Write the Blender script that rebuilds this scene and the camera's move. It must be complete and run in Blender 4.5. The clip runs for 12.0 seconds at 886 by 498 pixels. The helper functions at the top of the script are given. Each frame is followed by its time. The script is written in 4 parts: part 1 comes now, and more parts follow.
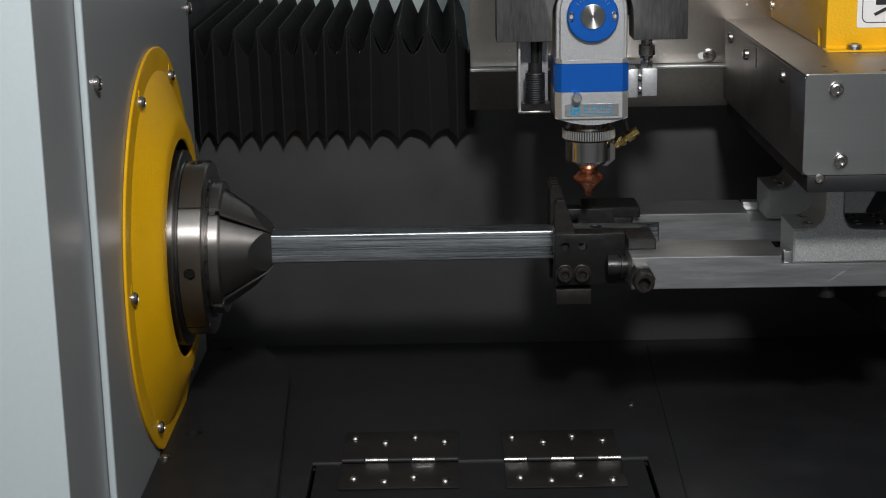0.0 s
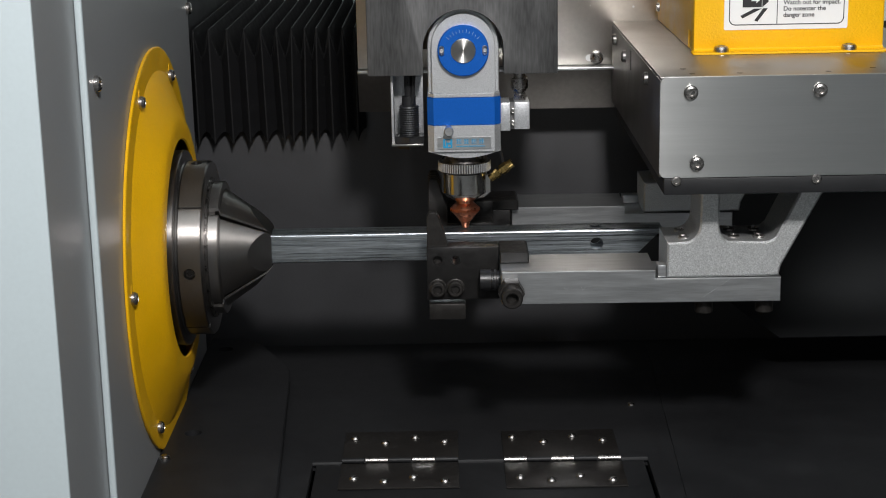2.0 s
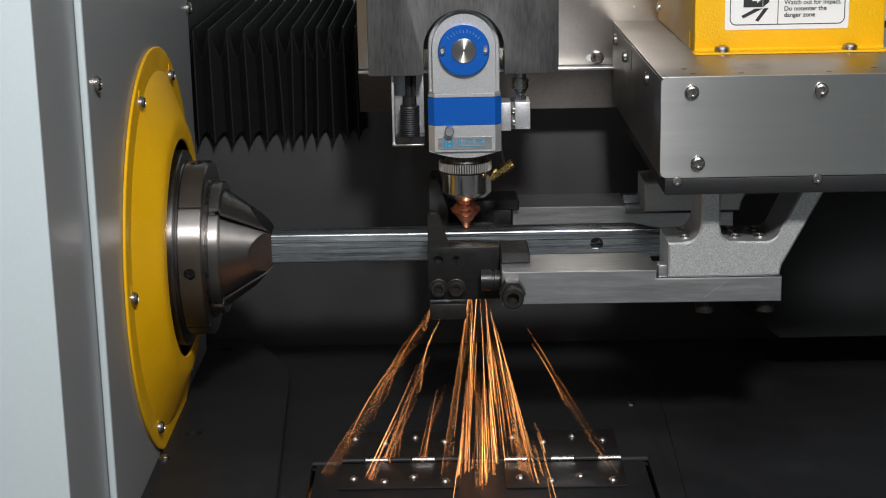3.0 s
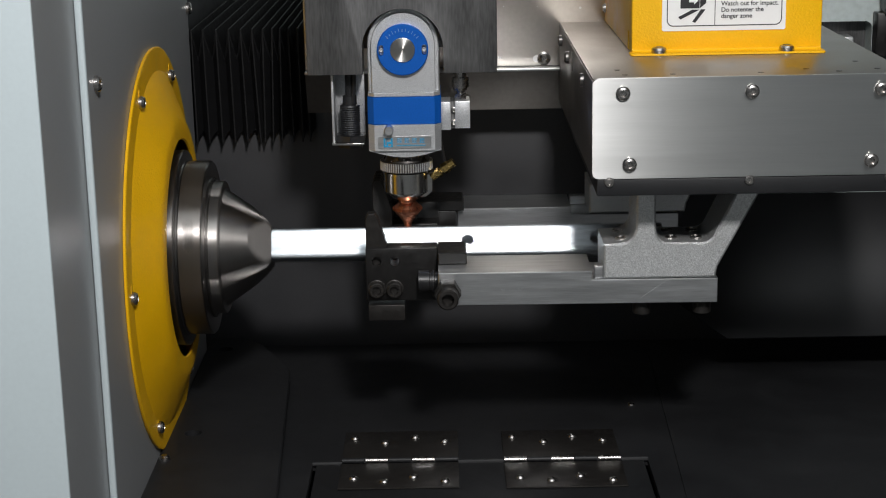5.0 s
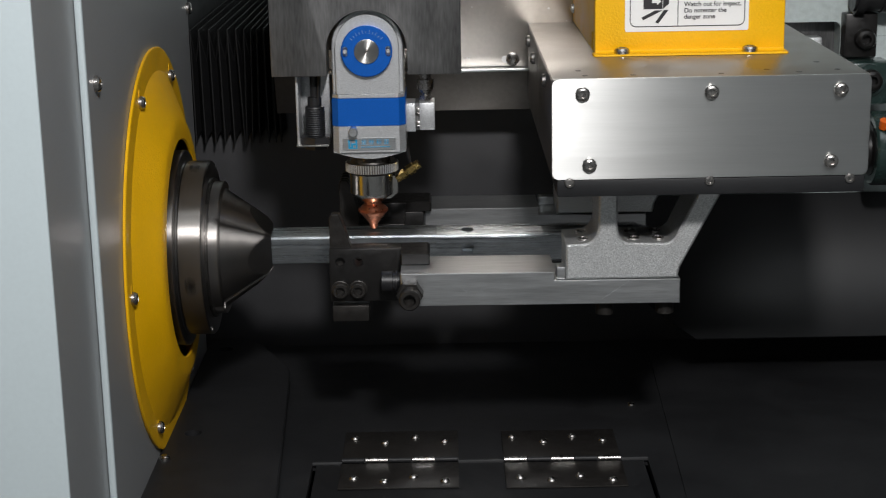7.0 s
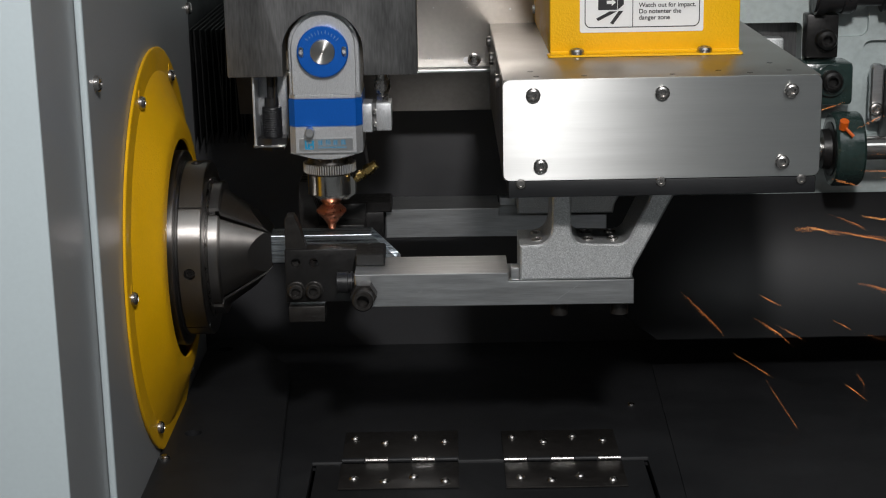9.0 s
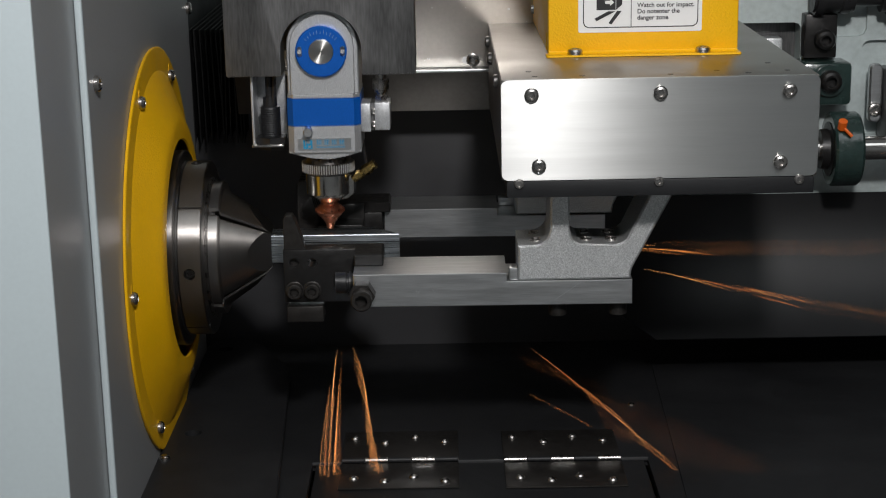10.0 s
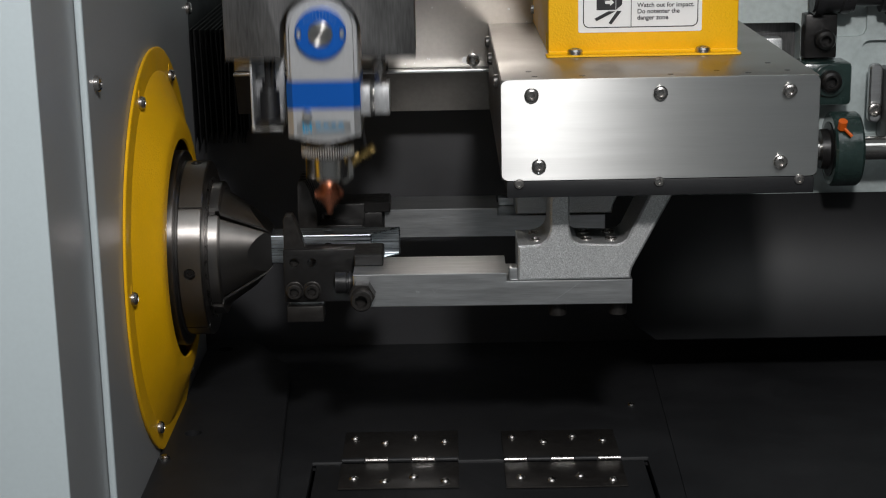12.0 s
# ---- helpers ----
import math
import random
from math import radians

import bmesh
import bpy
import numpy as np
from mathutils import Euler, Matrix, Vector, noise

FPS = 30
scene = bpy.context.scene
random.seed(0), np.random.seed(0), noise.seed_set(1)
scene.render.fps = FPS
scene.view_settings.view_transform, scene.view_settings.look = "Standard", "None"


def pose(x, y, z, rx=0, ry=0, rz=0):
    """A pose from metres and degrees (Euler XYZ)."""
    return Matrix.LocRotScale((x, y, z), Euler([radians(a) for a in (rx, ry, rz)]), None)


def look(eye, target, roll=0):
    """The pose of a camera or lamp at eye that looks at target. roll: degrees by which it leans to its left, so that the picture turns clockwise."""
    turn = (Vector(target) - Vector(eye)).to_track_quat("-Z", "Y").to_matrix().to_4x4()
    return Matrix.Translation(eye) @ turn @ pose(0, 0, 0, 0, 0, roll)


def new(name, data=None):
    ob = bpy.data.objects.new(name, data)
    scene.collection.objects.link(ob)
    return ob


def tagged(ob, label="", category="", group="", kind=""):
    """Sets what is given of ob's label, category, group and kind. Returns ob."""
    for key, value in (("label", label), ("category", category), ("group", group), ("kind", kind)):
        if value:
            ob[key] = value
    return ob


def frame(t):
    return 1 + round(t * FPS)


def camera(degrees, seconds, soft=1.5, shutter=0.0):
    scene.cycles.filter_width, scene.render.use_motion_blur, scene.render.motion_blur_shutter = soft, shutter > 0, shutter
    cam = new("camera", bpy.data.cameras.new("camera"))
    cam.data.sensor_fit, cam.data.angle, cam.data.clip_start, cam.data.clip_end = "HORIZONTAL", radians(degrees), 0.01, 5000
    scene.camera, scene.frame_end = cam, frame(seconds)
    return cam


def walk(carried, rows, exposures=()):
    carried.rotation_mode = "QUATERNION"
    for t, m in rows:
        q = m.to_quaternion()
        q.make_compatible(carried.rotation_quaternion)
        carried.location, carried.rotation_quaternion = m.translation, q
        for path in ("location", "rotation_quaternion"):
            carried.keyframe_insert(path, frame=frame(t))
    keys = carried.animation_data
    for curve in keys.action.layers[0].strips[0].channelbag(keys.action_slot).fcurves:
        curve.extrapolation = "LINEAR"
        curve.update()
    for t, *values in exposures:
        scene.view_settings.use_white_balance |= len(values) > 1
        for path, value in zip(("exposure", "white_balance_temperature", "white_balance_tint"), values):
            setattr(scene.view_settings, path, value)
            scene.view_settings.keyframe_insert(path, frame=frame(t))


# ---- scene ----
cam = camera(30.098, 12.0, soft=1.1, shutter=0.9)
CAM = pose(0.0, -1.5218, 1.3963, 75.5051, 1.0594, -0.0162)
walk(cam, [(0.0, CAM), (12.0, CAM)], exposures=[(0.0, -0.22), (0.4, -0.06), (1.0, 0.08), (3.2, 0.0), (4.8, -0.12), (5.5, -0.18), (6.5, -0.12), (8.8, -0.32), (12.0, -0.38)])

# ---- world and lamps ----
world = bpy.data.worlds.new("workshop_air")
world.use_nodes = True
world.node_tree.nodes["Background"].inputs[0].default_value = (0.75, 0.85, 1.0, 1)
world.node_tree.nodes["Background"].inputs[1].default_value = 0.02
scene.world = world


def area_lamp(name, eye, target, watts, size, colour):
    data = bpy.data.lights.new(name, "AREA")
    data.shape, data.size, data.energy, data.color = "DISK", size, watts, colour
    ob = new(name, data)
    ob.matrix_world = look(eye, target)
    return ob


area_lamp("work_lamp", (0.185, -1.55, 2.15), (0.05, 0.2, 1.0), 30, 0.16, (1.0, 0.975, 0.97))
# broad fill added overhead to lift the dark areas, no known fitting
area_lamp("ceiling_lamp", (0.2, -1.3, 3.35), (0.2, -0.5, 1.0), 54, 3.2, (0.92, 0.97, 1.0))

TUBE_Y, TUBE_Z = 0.2365, 0.9487
WALL_X = -0.3175


# ---- materials ----
def mat(name, colour, metal=0.0, rough=0.5, vary=0.15, scale=30.0, stretch=(1, 1, 1), bump=0.1, bump_scale=300.0,
        bump_stretch=None, coat=0.0, aniso=0.0, turned="", spec=0.5, rough_vary=0.1, depth=0.001):
    m = bpy.data.materials.new(name)
    m.use_nodes = True
    nt = m.node_tree
    n, lk = nt.nodes, nt.links
    bs = n["Principled BSDF"]
    bs.inputs["Metallic"].default_value = metal
    bs.inputs["Roughness"].default_value = rough
    bs.inputs["Specular IOR Level"].default_value = spec
    bs.inputs["Coat Weight"].default_value = coat
    bs.inputs["Coat Roughness"].default_value = 0.15
    tc = n.new("ShaderNodeTexCoord")

    def mapped(sc):
        mp = n.new("ShaderNodeMapping")
        mp.inputs["Scale"].default_value = sc
        lk.new(tc.outputs["Object"], mp.inputs["Vector"])
        return mp.outputs["Vector"]

    big = n.new("ShaderNodeTexNoise")
    big.inputs["Scale"].default_value = scale
    big.inputs["Detail"].default_value = 5.0
    big.inputs["Roughness"].default_value = 0.65
    lk.new(mapped(stretch), big.inputs["Vector"])
    fine = n.new("ShaderNodeTexNoise")
    fine.inputs["Scale"].default_value = bump_scale
    fine.inputs["Detail"].default_value = 3.0
    lk.new(mapped(bump_stretch or stretch), fine.inputs["Vector"])
    mix = n.new("ShaderNodeMix")
    mix.data_type = "RGBA"
    lo = [c * (1 - vary) for c in colour]
    hi = [min(1.0, c * (1 + vary)) for c in colour]
    mix.inputs["A"].default_value = (*lo, 1)
    mix.inputs["B"].default_value = (*hi, 1)
    blend = n.new("ShaderNodeMath")
    blend.operation = "MULTIPLY_ADD"
    blend.inputs[1].default_value = 0.45
    lk.new(fine.outputs["Fac"], blend.inputs[0])
    half = n.new("ShaderNodeMath")
    half.operation = "MULTIPLY"
    half.inputs[1].default_value = 0.55
    lk.new(big.outputs["Fac"], half.inputs[0])
    lk.new(half.outputs[0], blend.inputs[2])
    ramp = n.new("ShaderNodeMapRange")
    ramp.inputs["From Min"].default_value, ramp.inputs["From Max"].default_value = 0.32, 0.68
    lk.new(blend.outputs[0], ramp.inputs["Value"])
    lk.new(ramp.outputs["Result"], mix.inputs["Factor"])
    lk.new(mix.outputs["Result"], bs.inputs["Base Color"])
    rr = n.new("ShaderNodeMapRange")
    rr.inputs["From Min"].default_value, rr.inputs["From Max"].default_value = 0.3, 0.7
    rr.inputs["To Min"].default_value = max(0.02, rough - rough_vary)
    rr.inputs["To Max"].default_value = min(1.0, rough + rough_vary)
    lk.new(big.outputs["Fac"], rr.inputs["Value"])
    lk.new(rr.outputs["Result"], bs.inputs["Roughness"])
    if bump:
        bp = n.new("ShaderNodeBump")
        bp.inputs["Strength"].default_value = bump
        bp.inputs["Distance"].default_value = depth
        lk.new(fine.outputs["Fac"], bp.inputs["Height"])
        lk.new(bp.outputs["Normal"], bs.inputs["Normal"])
    if aniso:
        bs.inputs["Anisotropic"].default_value = aniso
        tg = n.new("ShaderNodeTangent")
        if turned:
            tg.direction_type, tg.axis = "RADIAL", turned
        else:
            tg.direction_type, tg.uv_map = "UV_MAP", "grain"
        bs.inputs["Anisotropic Rotation"].default_value = 0.25
        lk.new(tg.outputs["Tangent"], bs.inputs["Tangent"])
    return m


def glow(name, dull, bright):
    """Glowing steel: each streak has a heat of its own between dull and bright (colour and strength)."""
    m = bpy.data.materials.new(name)
    m.use_nodes = True
    n, lk = m.node_tree.nodes, m.node_tree.links
    bs = n["Principled BSDF"]
    bs.inputs["Base Color"].default_value = (0.02, 0.01, 0.01, 1)
    geo = n.new("ShaderNodeNewGeometry")
    hot = n.new("ShaderNodeMath")
    hot.operation, hot.inputs[1].default_value = "POWER", 1.8
    lk.new(geo.outputs["Random Per Island"], hot.inputs[0])
    mix = n.new("ShaderNodeMix")
    mix.data_type = "RGBA"
    mix.inputs["A"].default_value, mix.inputs["B"].default_value = (*dull[0], 1), (*bright[0], 1)
    lk.new(hot.outputs[0], mix.inputs["Factor"])
    lk.new(mix.outputs["Result"], bs.inputs["Emission Color"])
    power = n.new("ShaderNodeMapRange")
    power.inputs["To Min"].default_value, power.inputs["To Max"].default_value = dull[1], bright[1]
    lk.new(hot.outputs[0], power.inputs["Value"])
    lk.new(power.outputs["Result"], bs.inputs["Emission Strength"])
    return m


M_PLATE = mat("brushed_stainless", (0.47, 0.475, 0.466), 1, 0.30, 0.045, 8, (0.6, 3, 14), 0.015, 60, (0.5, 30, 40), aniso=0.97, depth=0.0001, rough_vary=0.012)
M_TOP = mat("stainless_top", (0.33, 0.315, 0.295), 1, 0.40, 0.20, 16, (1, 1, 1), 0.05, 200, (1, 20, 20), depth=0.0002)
# same stainless for the cover's sides, their shade put into the darker colour
M_SIDE_SHADED = mat("stainless_side_shaded", (0.25, 0.24, 0.23), 1, 0.40, 0.10, 12, (1, 1, 1), 0.04, 200, (20, 1, 20), depth=0.0002)
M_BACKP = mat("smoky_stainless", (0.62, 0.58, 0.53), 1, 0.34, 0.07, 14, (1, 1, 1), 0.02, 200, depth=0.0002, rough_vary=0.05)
M_DARK = mat("dark_steel", (0.135, 0.135, 0.135), 0.7, 0.42, 0.42, 22, (1, 1, 0.18), 0.06, 160, (3, 3, 0.4), depth=0.0004)
M_OXIDE = mat("black_oxide_steel", (0.015, 0.0142, 0.0138), 0.35, 0.38, 0.3, 150, bump=0.15, bump_scale=900, depth=0.0004)
M_OXIDE_WORN = mat("worn_black_steel", (0.030, 0.0275, 0.0255), 0.5, 0.40, 0.35, 150, bump=0.15, bump_scale=900, depth=0.0004)
M_CAST = mat("cast_aluminium", (0.70, 0.715, 0.712), 0.75, 0.40, 0.40, 850, bump=0.8, bump_scale=1100, depth=0.0005, rough_vary=0.06)
M_MILL = mat("milled_aluminium", (0.58, 0.59, 0.595), 0.95, 0.36, 0.20, 40, (0.4, 4, 4), 0.05, 150, (0.3, 12, 12), depth=0.0002, rough_vary=0.05)
M_BODY = mat("bead_blasted_aluminium", (0.66, 0.67, 0.68), 0.75, 0.40, 0.30, 900, bump=0.3, bump_scale=1500, depth=0.0003)
M_BLUE = mat("blue_anodised", (0.002, 0.115, 0.53), 0.4, 0.40, 0.14, 700, bump=0.22, bump_scale=1500, depth=0.0003)
M_YELLOW = mat("yellow_paint", (0.87, 0.472, 0.0015), 0, 0.45, 0.06, 25, bump=0.6, bump_scale=420, depth=0.0008, spec=0.5)
M_GREYPAINT = mat("light_grey_paint", (0.28, 0.29, 0.296), 0, 0.32, 0.05, 7, bump=0.03, bump_scale=250, depth=0.0003, rough_vary=0.02)
M_WHITEPAINT = mat("pale_blue_white_paint", (0.50, 0.57, 0.59), 0, 0.40, 0.03, 5, bump=0.03, bump_scale=250, depth=0.0003, rough_vary=0.02)
M_BLACKPAINT = mat("black_powder_coat", (0.0135, 0.014, 0.0152), 0, 0.52, 0.2, 9, bump=0.2, bump_scale=900, depth=0.0004, spec=0.36)
M_SATIN = mat("black_satin_coat", (0.0095, 0.0099, 0.0108), 0, 0.44, 0.2, 9, bump=0.1, bump_scale=900, depth=0.0003, spec=0.34, rough_vary=0.04)
M_WALLPAINT = mat("black_wall_coat", (0.044, 0.0445, 0.0475), 0, 0.50, 0.2, 9, bump=0.2, bump_scale=900, depth=0.0003)
M_WELT = mat("bellows_welt", (0.0135, 0.0135, 0.014), 0, 0.6, 0.2, 90, bump=0.1, bump_scale=900, depth=0.0003, spec=0.25)
M_BELLOWS = mat("black_bellows_cloth", (0.0100, 0.0100, 0.0107), 0, 0.7, 0.25, 40, bump=0.25, bump_scale=900, depth=0.0004, spec=0.12)
M_CHROME = mat("bright_steel", (0.62, 0.60, 0.57), 1, 0.18, 0.08, 80, bump=0.02, bump_scale=300, depth=0.0002, rough_vary=0.05)
M_CHUCK = mat("turned_chuck_steel", (0.27, 0.255, 0.243), 1, 0.31, 0.06, 60, (2, 1, 1), 0.012, 300, (6, 0.5, 0.5), depth=0.0001, rough_vary=0.02, aniso=0.8, turned="X")
M_JAW = mat("turned_jaw_steel", (0.39, 0.37, 0.352), 1, 0.38, 0.05, 60, (2, 1, 1), 0.012, 300, (6, 0.5, 0.5), depth=0.0001, rough_vary=0.02, aniso=0.8)
M_CHUCKDARK = mat("dark_chuck_steel", (0.20, 0.188, 0.18), 1, 0.30, 0.1, 120, bump=0.05, bump_scale=300, depth=0.0003)
M_COPPER = mat("copper", (0.62, 0.24, 0.14), 1, 0.30, 0.12, 150, bump=0.04, bump_scale=500, depth=0.0002)
M_TURNED = mat("radially_turned_steel", (0.66, 0.64, 0.61), 1, 0.30, 0.06, 80, bump=0, aniso=0.95, turned="Y", rough_vary=0.02)
# much darker than the back plate above it
M_LOWER = mat("dark_stainless", (0.17, 0.155, 0.14), 1, 0.38, 0.12, 14, bump=0.02, bump_scale=200, depth=0.0002)
M_BRASS = mat("brass", (0.62, 0.44, 0.16), 1, 0.24, 0.12, 150, bump=0.04, bump_scale=500, depth=0.0002)
M_TUBE = mat("galvanised_steel", (0.51, 0.55, 0.58), 1, 0.32, 0.50, 60, (0.14, 12, 12), 0.08, 240, (0.25, 6, 6), depth=0.0003, rough_vary=0.16)
M_SCREW = mat("stainless_screw", (0.44, 0.42, 0.40), 1, 0.28, 0.1, 200, bump=0.02, bump_scale=600, depth=0.0002)
M_PLASTIC = mat("black_plastic", (0.014, 0.014, 0.015), 0, 0.36, 0.15, 90, bump=0.05, bump_scale=500, depth=0.0003)
M_GREEN = mat("dark_green_enamel", (0.020, 0.038, 0.034), 0, 0.20, 0.2, 40, bump=0.4, bump_scale=200, depth=0.0012, coat=0.6)
M_ORANGE = mat("orange_plastic", (0.75, 0.13, 0.01), 0, 0.35, 0.08, 90, bump=0.03)
M_MACHINE = mat("pale_machine_enamel", (0.46, 0.52, 0.515), 0, 0.42, 0.14, 20, bump=0.35, bump_scale=150, depth=0.0010)
M_LABEL = mat("white_label", (0.80, 0.80, 0.79), 0, 0.4, 0.02, 20, bump=0)
M_INK = mat("black_ink", (0.018, 0.018, 0.02), 0, 0.5, 0.05, 20, bump=0)
M_CYAN = mat("blue_ink", (0.02, 0.30, 0.55), 0, 0.4, 0.05, 20, bump=0)
M_ROOM = mat("workshop_plaster", (0.78, 0.795, 0.81), 0, 0.8, 0.08, 2, bump=0.05, bump_scale=60)
M_CONCRETE = mat("workshop_floor", (0.32, 0.32, 0.31), 0, 0.7, 0.2, 3, bump=0.1, bump_scale=60)
M_SPARK = glow("glowing_steel", ((1.0, 0.30, 0.07), 1.5), ((1.0, 0.50, 0.17), 7.0))


# ---- mesh helpers ----
def box(bm, x0, x1, y0, y1, z0, z1, bevel=0.0, seg=2):
    m = Matrix.LocRotScale(((x0 + x1) / 2, (y0 + y1) / 2, (z0 + z1) / 2), None, (abs(x1 - x0), abs(y1 - y0), abs(z1 - z0)))
    r = bmesh.ops.create_cube(bm, size=1, matrix=m)
    if bevel:
        es = list({e for v in r["verts"] for e in v.link_edges})
        bmesh.ops.bevel(bm, geom=es, offset=bevel, segments=seg, profile=0.5, affect="EDGES")
    return bm


def lathe(bm, profile, axis="X", centre=(0, 0, 0), seg=64, close=False):
    """Turn (along, radius) pairs about an axis."""
    rings = []
    for a, r in profile:
        ring = []
        for i in range(seg):
            t = 2 * math.pi * i / seg
            c, s = r * math.cos(t), r * math.sin(t)
            p = {"X": (a, c, s), "Y": (c, a, s), "Z": (c, s, a)}[axis]
            ring.append(bm.verts.new(Vector(p) + Vector(centre)))
        rings.append(ring)
    pairs = list(zip(rings, rings[1:])) + ([(rings[-1], rings[0])] if close else [])
    for p, q in pairs:
        for i in range(seg):
            j = (i + 1) % seg
            bm.faces.new((p[i], p[j], q[j], q[i]))
    if not close:
        bm.faces.new(rings[0])
        bm.faces.new(rings[-1])
    bmesh.ops.recalc_face_normals(bm, faces=bm.faces[:])
    return bm


def prism(bm, pts, a0, a1, axis="Y", bevel=0.0):
    """Extrude an outline of (u, v) pairs along an axis: Y takes (x, z), X takes (y, z), Z takes (x, y)."""
    def place(u, v, a):
        return {"Y": (u, a, v), "X": (a, u, v), "Z": (u, v, a)}[axis]
    lo = [bm.verts.new(place(u, v, a0)) for u, v in pts]
    hi = [bm.verts.new(place(u, v, a1)) for u, v in pts]
    fs = [bm.faces.new(lo), bm.faces.new(hi[::-1])]
    for i in range(len(pts)):
        j = (i + 1) % len(pts)
        fs.append(bm.faces.new((lo[i], hi[i], hi[j], lo[j])))
    bmesh.ops.recalc_face_normals(bm, faces=fs)
    if bevel:
        es = [e for f in fs[:2] for e in f.edges]
        bmesh.ops.bevel(bm, geom=list(set(es)), offset=bevel, segments=1, profile=0.5, affect="EDGES")
    return bm


def rounded(x0, x1, z0, z1, r, n=5):
    pts = []
    for cx, cz, a in ((x1 - r, z1 - r, 0), (x0 + r, z1 - r, 90), (x0 + r, z0 + r, 180), (x1 - r, z0 + r, 270)):
        for i in range(n + 1):
            t = radians(a + 90 * i / n)
            pts.append((cx + r * math.cos(t), cz + r * math.sin(t)))
    return pts


def rod(bm, p, q, r, seg=12):
    p, q = Vector(p), Vector(q)
    d = q - p
    m = Matrix.Translation((p + q) / 2) @ d.to_track_quat("Z", "Y").to_matrix().to_4x4()
    bmesh.ops.create_cone(bm, cap_ends=True, segments=seg, radius1=r, radius2=r, depth=d.length, matrix=m)
    return bm


def hexagon(bm, centre, r, h, axis="Y"):
    rot = {"Y": Euler((radians(90), radians(30), 0)), "X": Euler((0, radians(90), 0)), "Z": Euler((0, 0, 0))}[axis]
    m = Matrix.LocRotScale(centre, rot, None)
    bmesh.ops.create_cone(bm, cap_ends=True, segments=6, radius1=r, radius2=r, depth=h, matrix=m)
    return bm


def B():
    return bmesh.new()


def mesh_of(bm, name, material, smooth=True, crease=26):
    me = bpy.data.meshes.new(name)
    bmesh.ops.remove_doubles(bm, verts=bm.verts[:], dist=1e-6)
    if material is not None and material.name in ("brushed_stainless", "stainless_top", "milled_aluminium"):
        uv = bm.loops.layers.uv.new("grain")
        for f in bm.faces:
            a = [abs(c) for c in f.normal]
            for lp in f.loops:
                c = lp.vert.co
                lp[uv].uv = (c.y, c.z) if a[0] == max(a) else (c.x, c.z if a[1] == max(a) else c.y)
    if material is not None and material.name == "turned_jaw_steel":
        # the lathe's marks run round the x axis
        uv = bm.loops.layers.uv.new("grain")
        for f in bm.faces:
            m = f.calc_center_median()
            a0 = math.atan2(m.z, m.y)
            for lp in f.loops:
                c = lp.vert.co
                da = (math.atan2(c.z, c.y) - a0 + math.pi) % (2 * math.pi) - math.pi
                lp[uv].uv = (da, c.x * 20)
    bm.to_mesh(me)
    bm.free()
    if material:
        me.materials.append(material)
    if smooth:
        me.shade_smooth()
        me.set_sharp_from_angle(angle=radians(crease))
    return me


def part(name, bm, material, parent, label="", crease=26):
    ob = new(name, mesh_of(bm, name, material, crease=crease))
    ob.parent = parent
    if label:
        ob["label"] = label
    return ob


def thing(name, label, category, group="", kind="", at=(0, 0, 0)):
    ob = new(name)
    ob.location = at
    ob.empty_display_size = 0.02
    return tagged(ob, label, category, group, kind)


def solid(name, bm, material, label, category="", kind="", group=""):
    return tagged(new(name, mesh_of(bm, name, material)), label, category, group, kind)


def carve(bm, cutters):
    """The body bm less the cutter bodies."""
    a = new("body", mesh_of(bm, "body", None, False))
    for c in cutters:
        bmesh.ops.recalc_face_normals(c, faces=c.faces[:])
        b = new("cutter", mesh_of(c, "cutter", None, False))
        md = a.modifiers.new("cut", "BOOLEAN")
        md.object, md.operation, md.solver = b, "DIFFERENCE", "EXACT"
        dg = bpy.context.evaluated_depsgraph_get()
        me = bpy.data.meshes.new_from_object(a.evaluated_get(dg))
        a.modifiers.clear()
        a.data = me
        bpy.data.objects.remove(b)
    out = bmesh.new()
    out.from_mesh(a.data)
    bpy.data.objects.remove(a)
    return out


def cyl(p, q, r, seg=32):
    return rod(B(), p, q, r, seg)


def socket_screw(parent, name, at, r, h, facing="-Y", material=None, depth=0.5):
    """A button or cap head with a hexagon socket; facing names the way its head looks."""
    bm = B()
    prof = [(0, r), (h * 0.55, r), (h * 0.85, r * 0.86), (h, r * 0.62), (h, r * 0.46), (h * (1 - depth), r * 0.42), (h * (1 - depth), 0.0005)]
    lathe(bm, prof, "Z", seg=24)
    rot = {"-Y": (90, 0, 0), "+X": (0, 90, 0), "+Z": (0, 0, 0), "-Z": (180, 0, 0)}[facing]
    bm.transform(pose(*at, *rot))
    return part(name, bm, material or M_SCREW, parent)


# ---- the setting ----
def wall_with_hole():
    bm = box(B(), WALL_X - 0.006, WALL_X, -0.076, 0.512, 0.30, 1.62)
    return carve(bm, [cyl((WALL_X - 0.05, TUBE_Y, TUBE_Z), (WALL_X + 0.05, TUBE_Y, TUBE_Z), 0.150, 48)])


wall_left = solid("wall_left", wall_with_hole(), M_GREYPAINT, "light grey painted sheet wall round the spindle", kind="structure")
post = box(B(), WALL_X - 0.30, WALL_X - 0.0065, -0.2270, 0.512, 0.30, 1.62)
post = carve(post, [cyl((WALL_X - 0.4, TUBE_Y, TUBE_Z), (WALL_X + 0.05, TUBE_Y, TUBE_Z), 0.150, 48)])
solid("wall_return", post, M_GREYPAINT, "light grey painted return of the cabinet post", kind="structure")
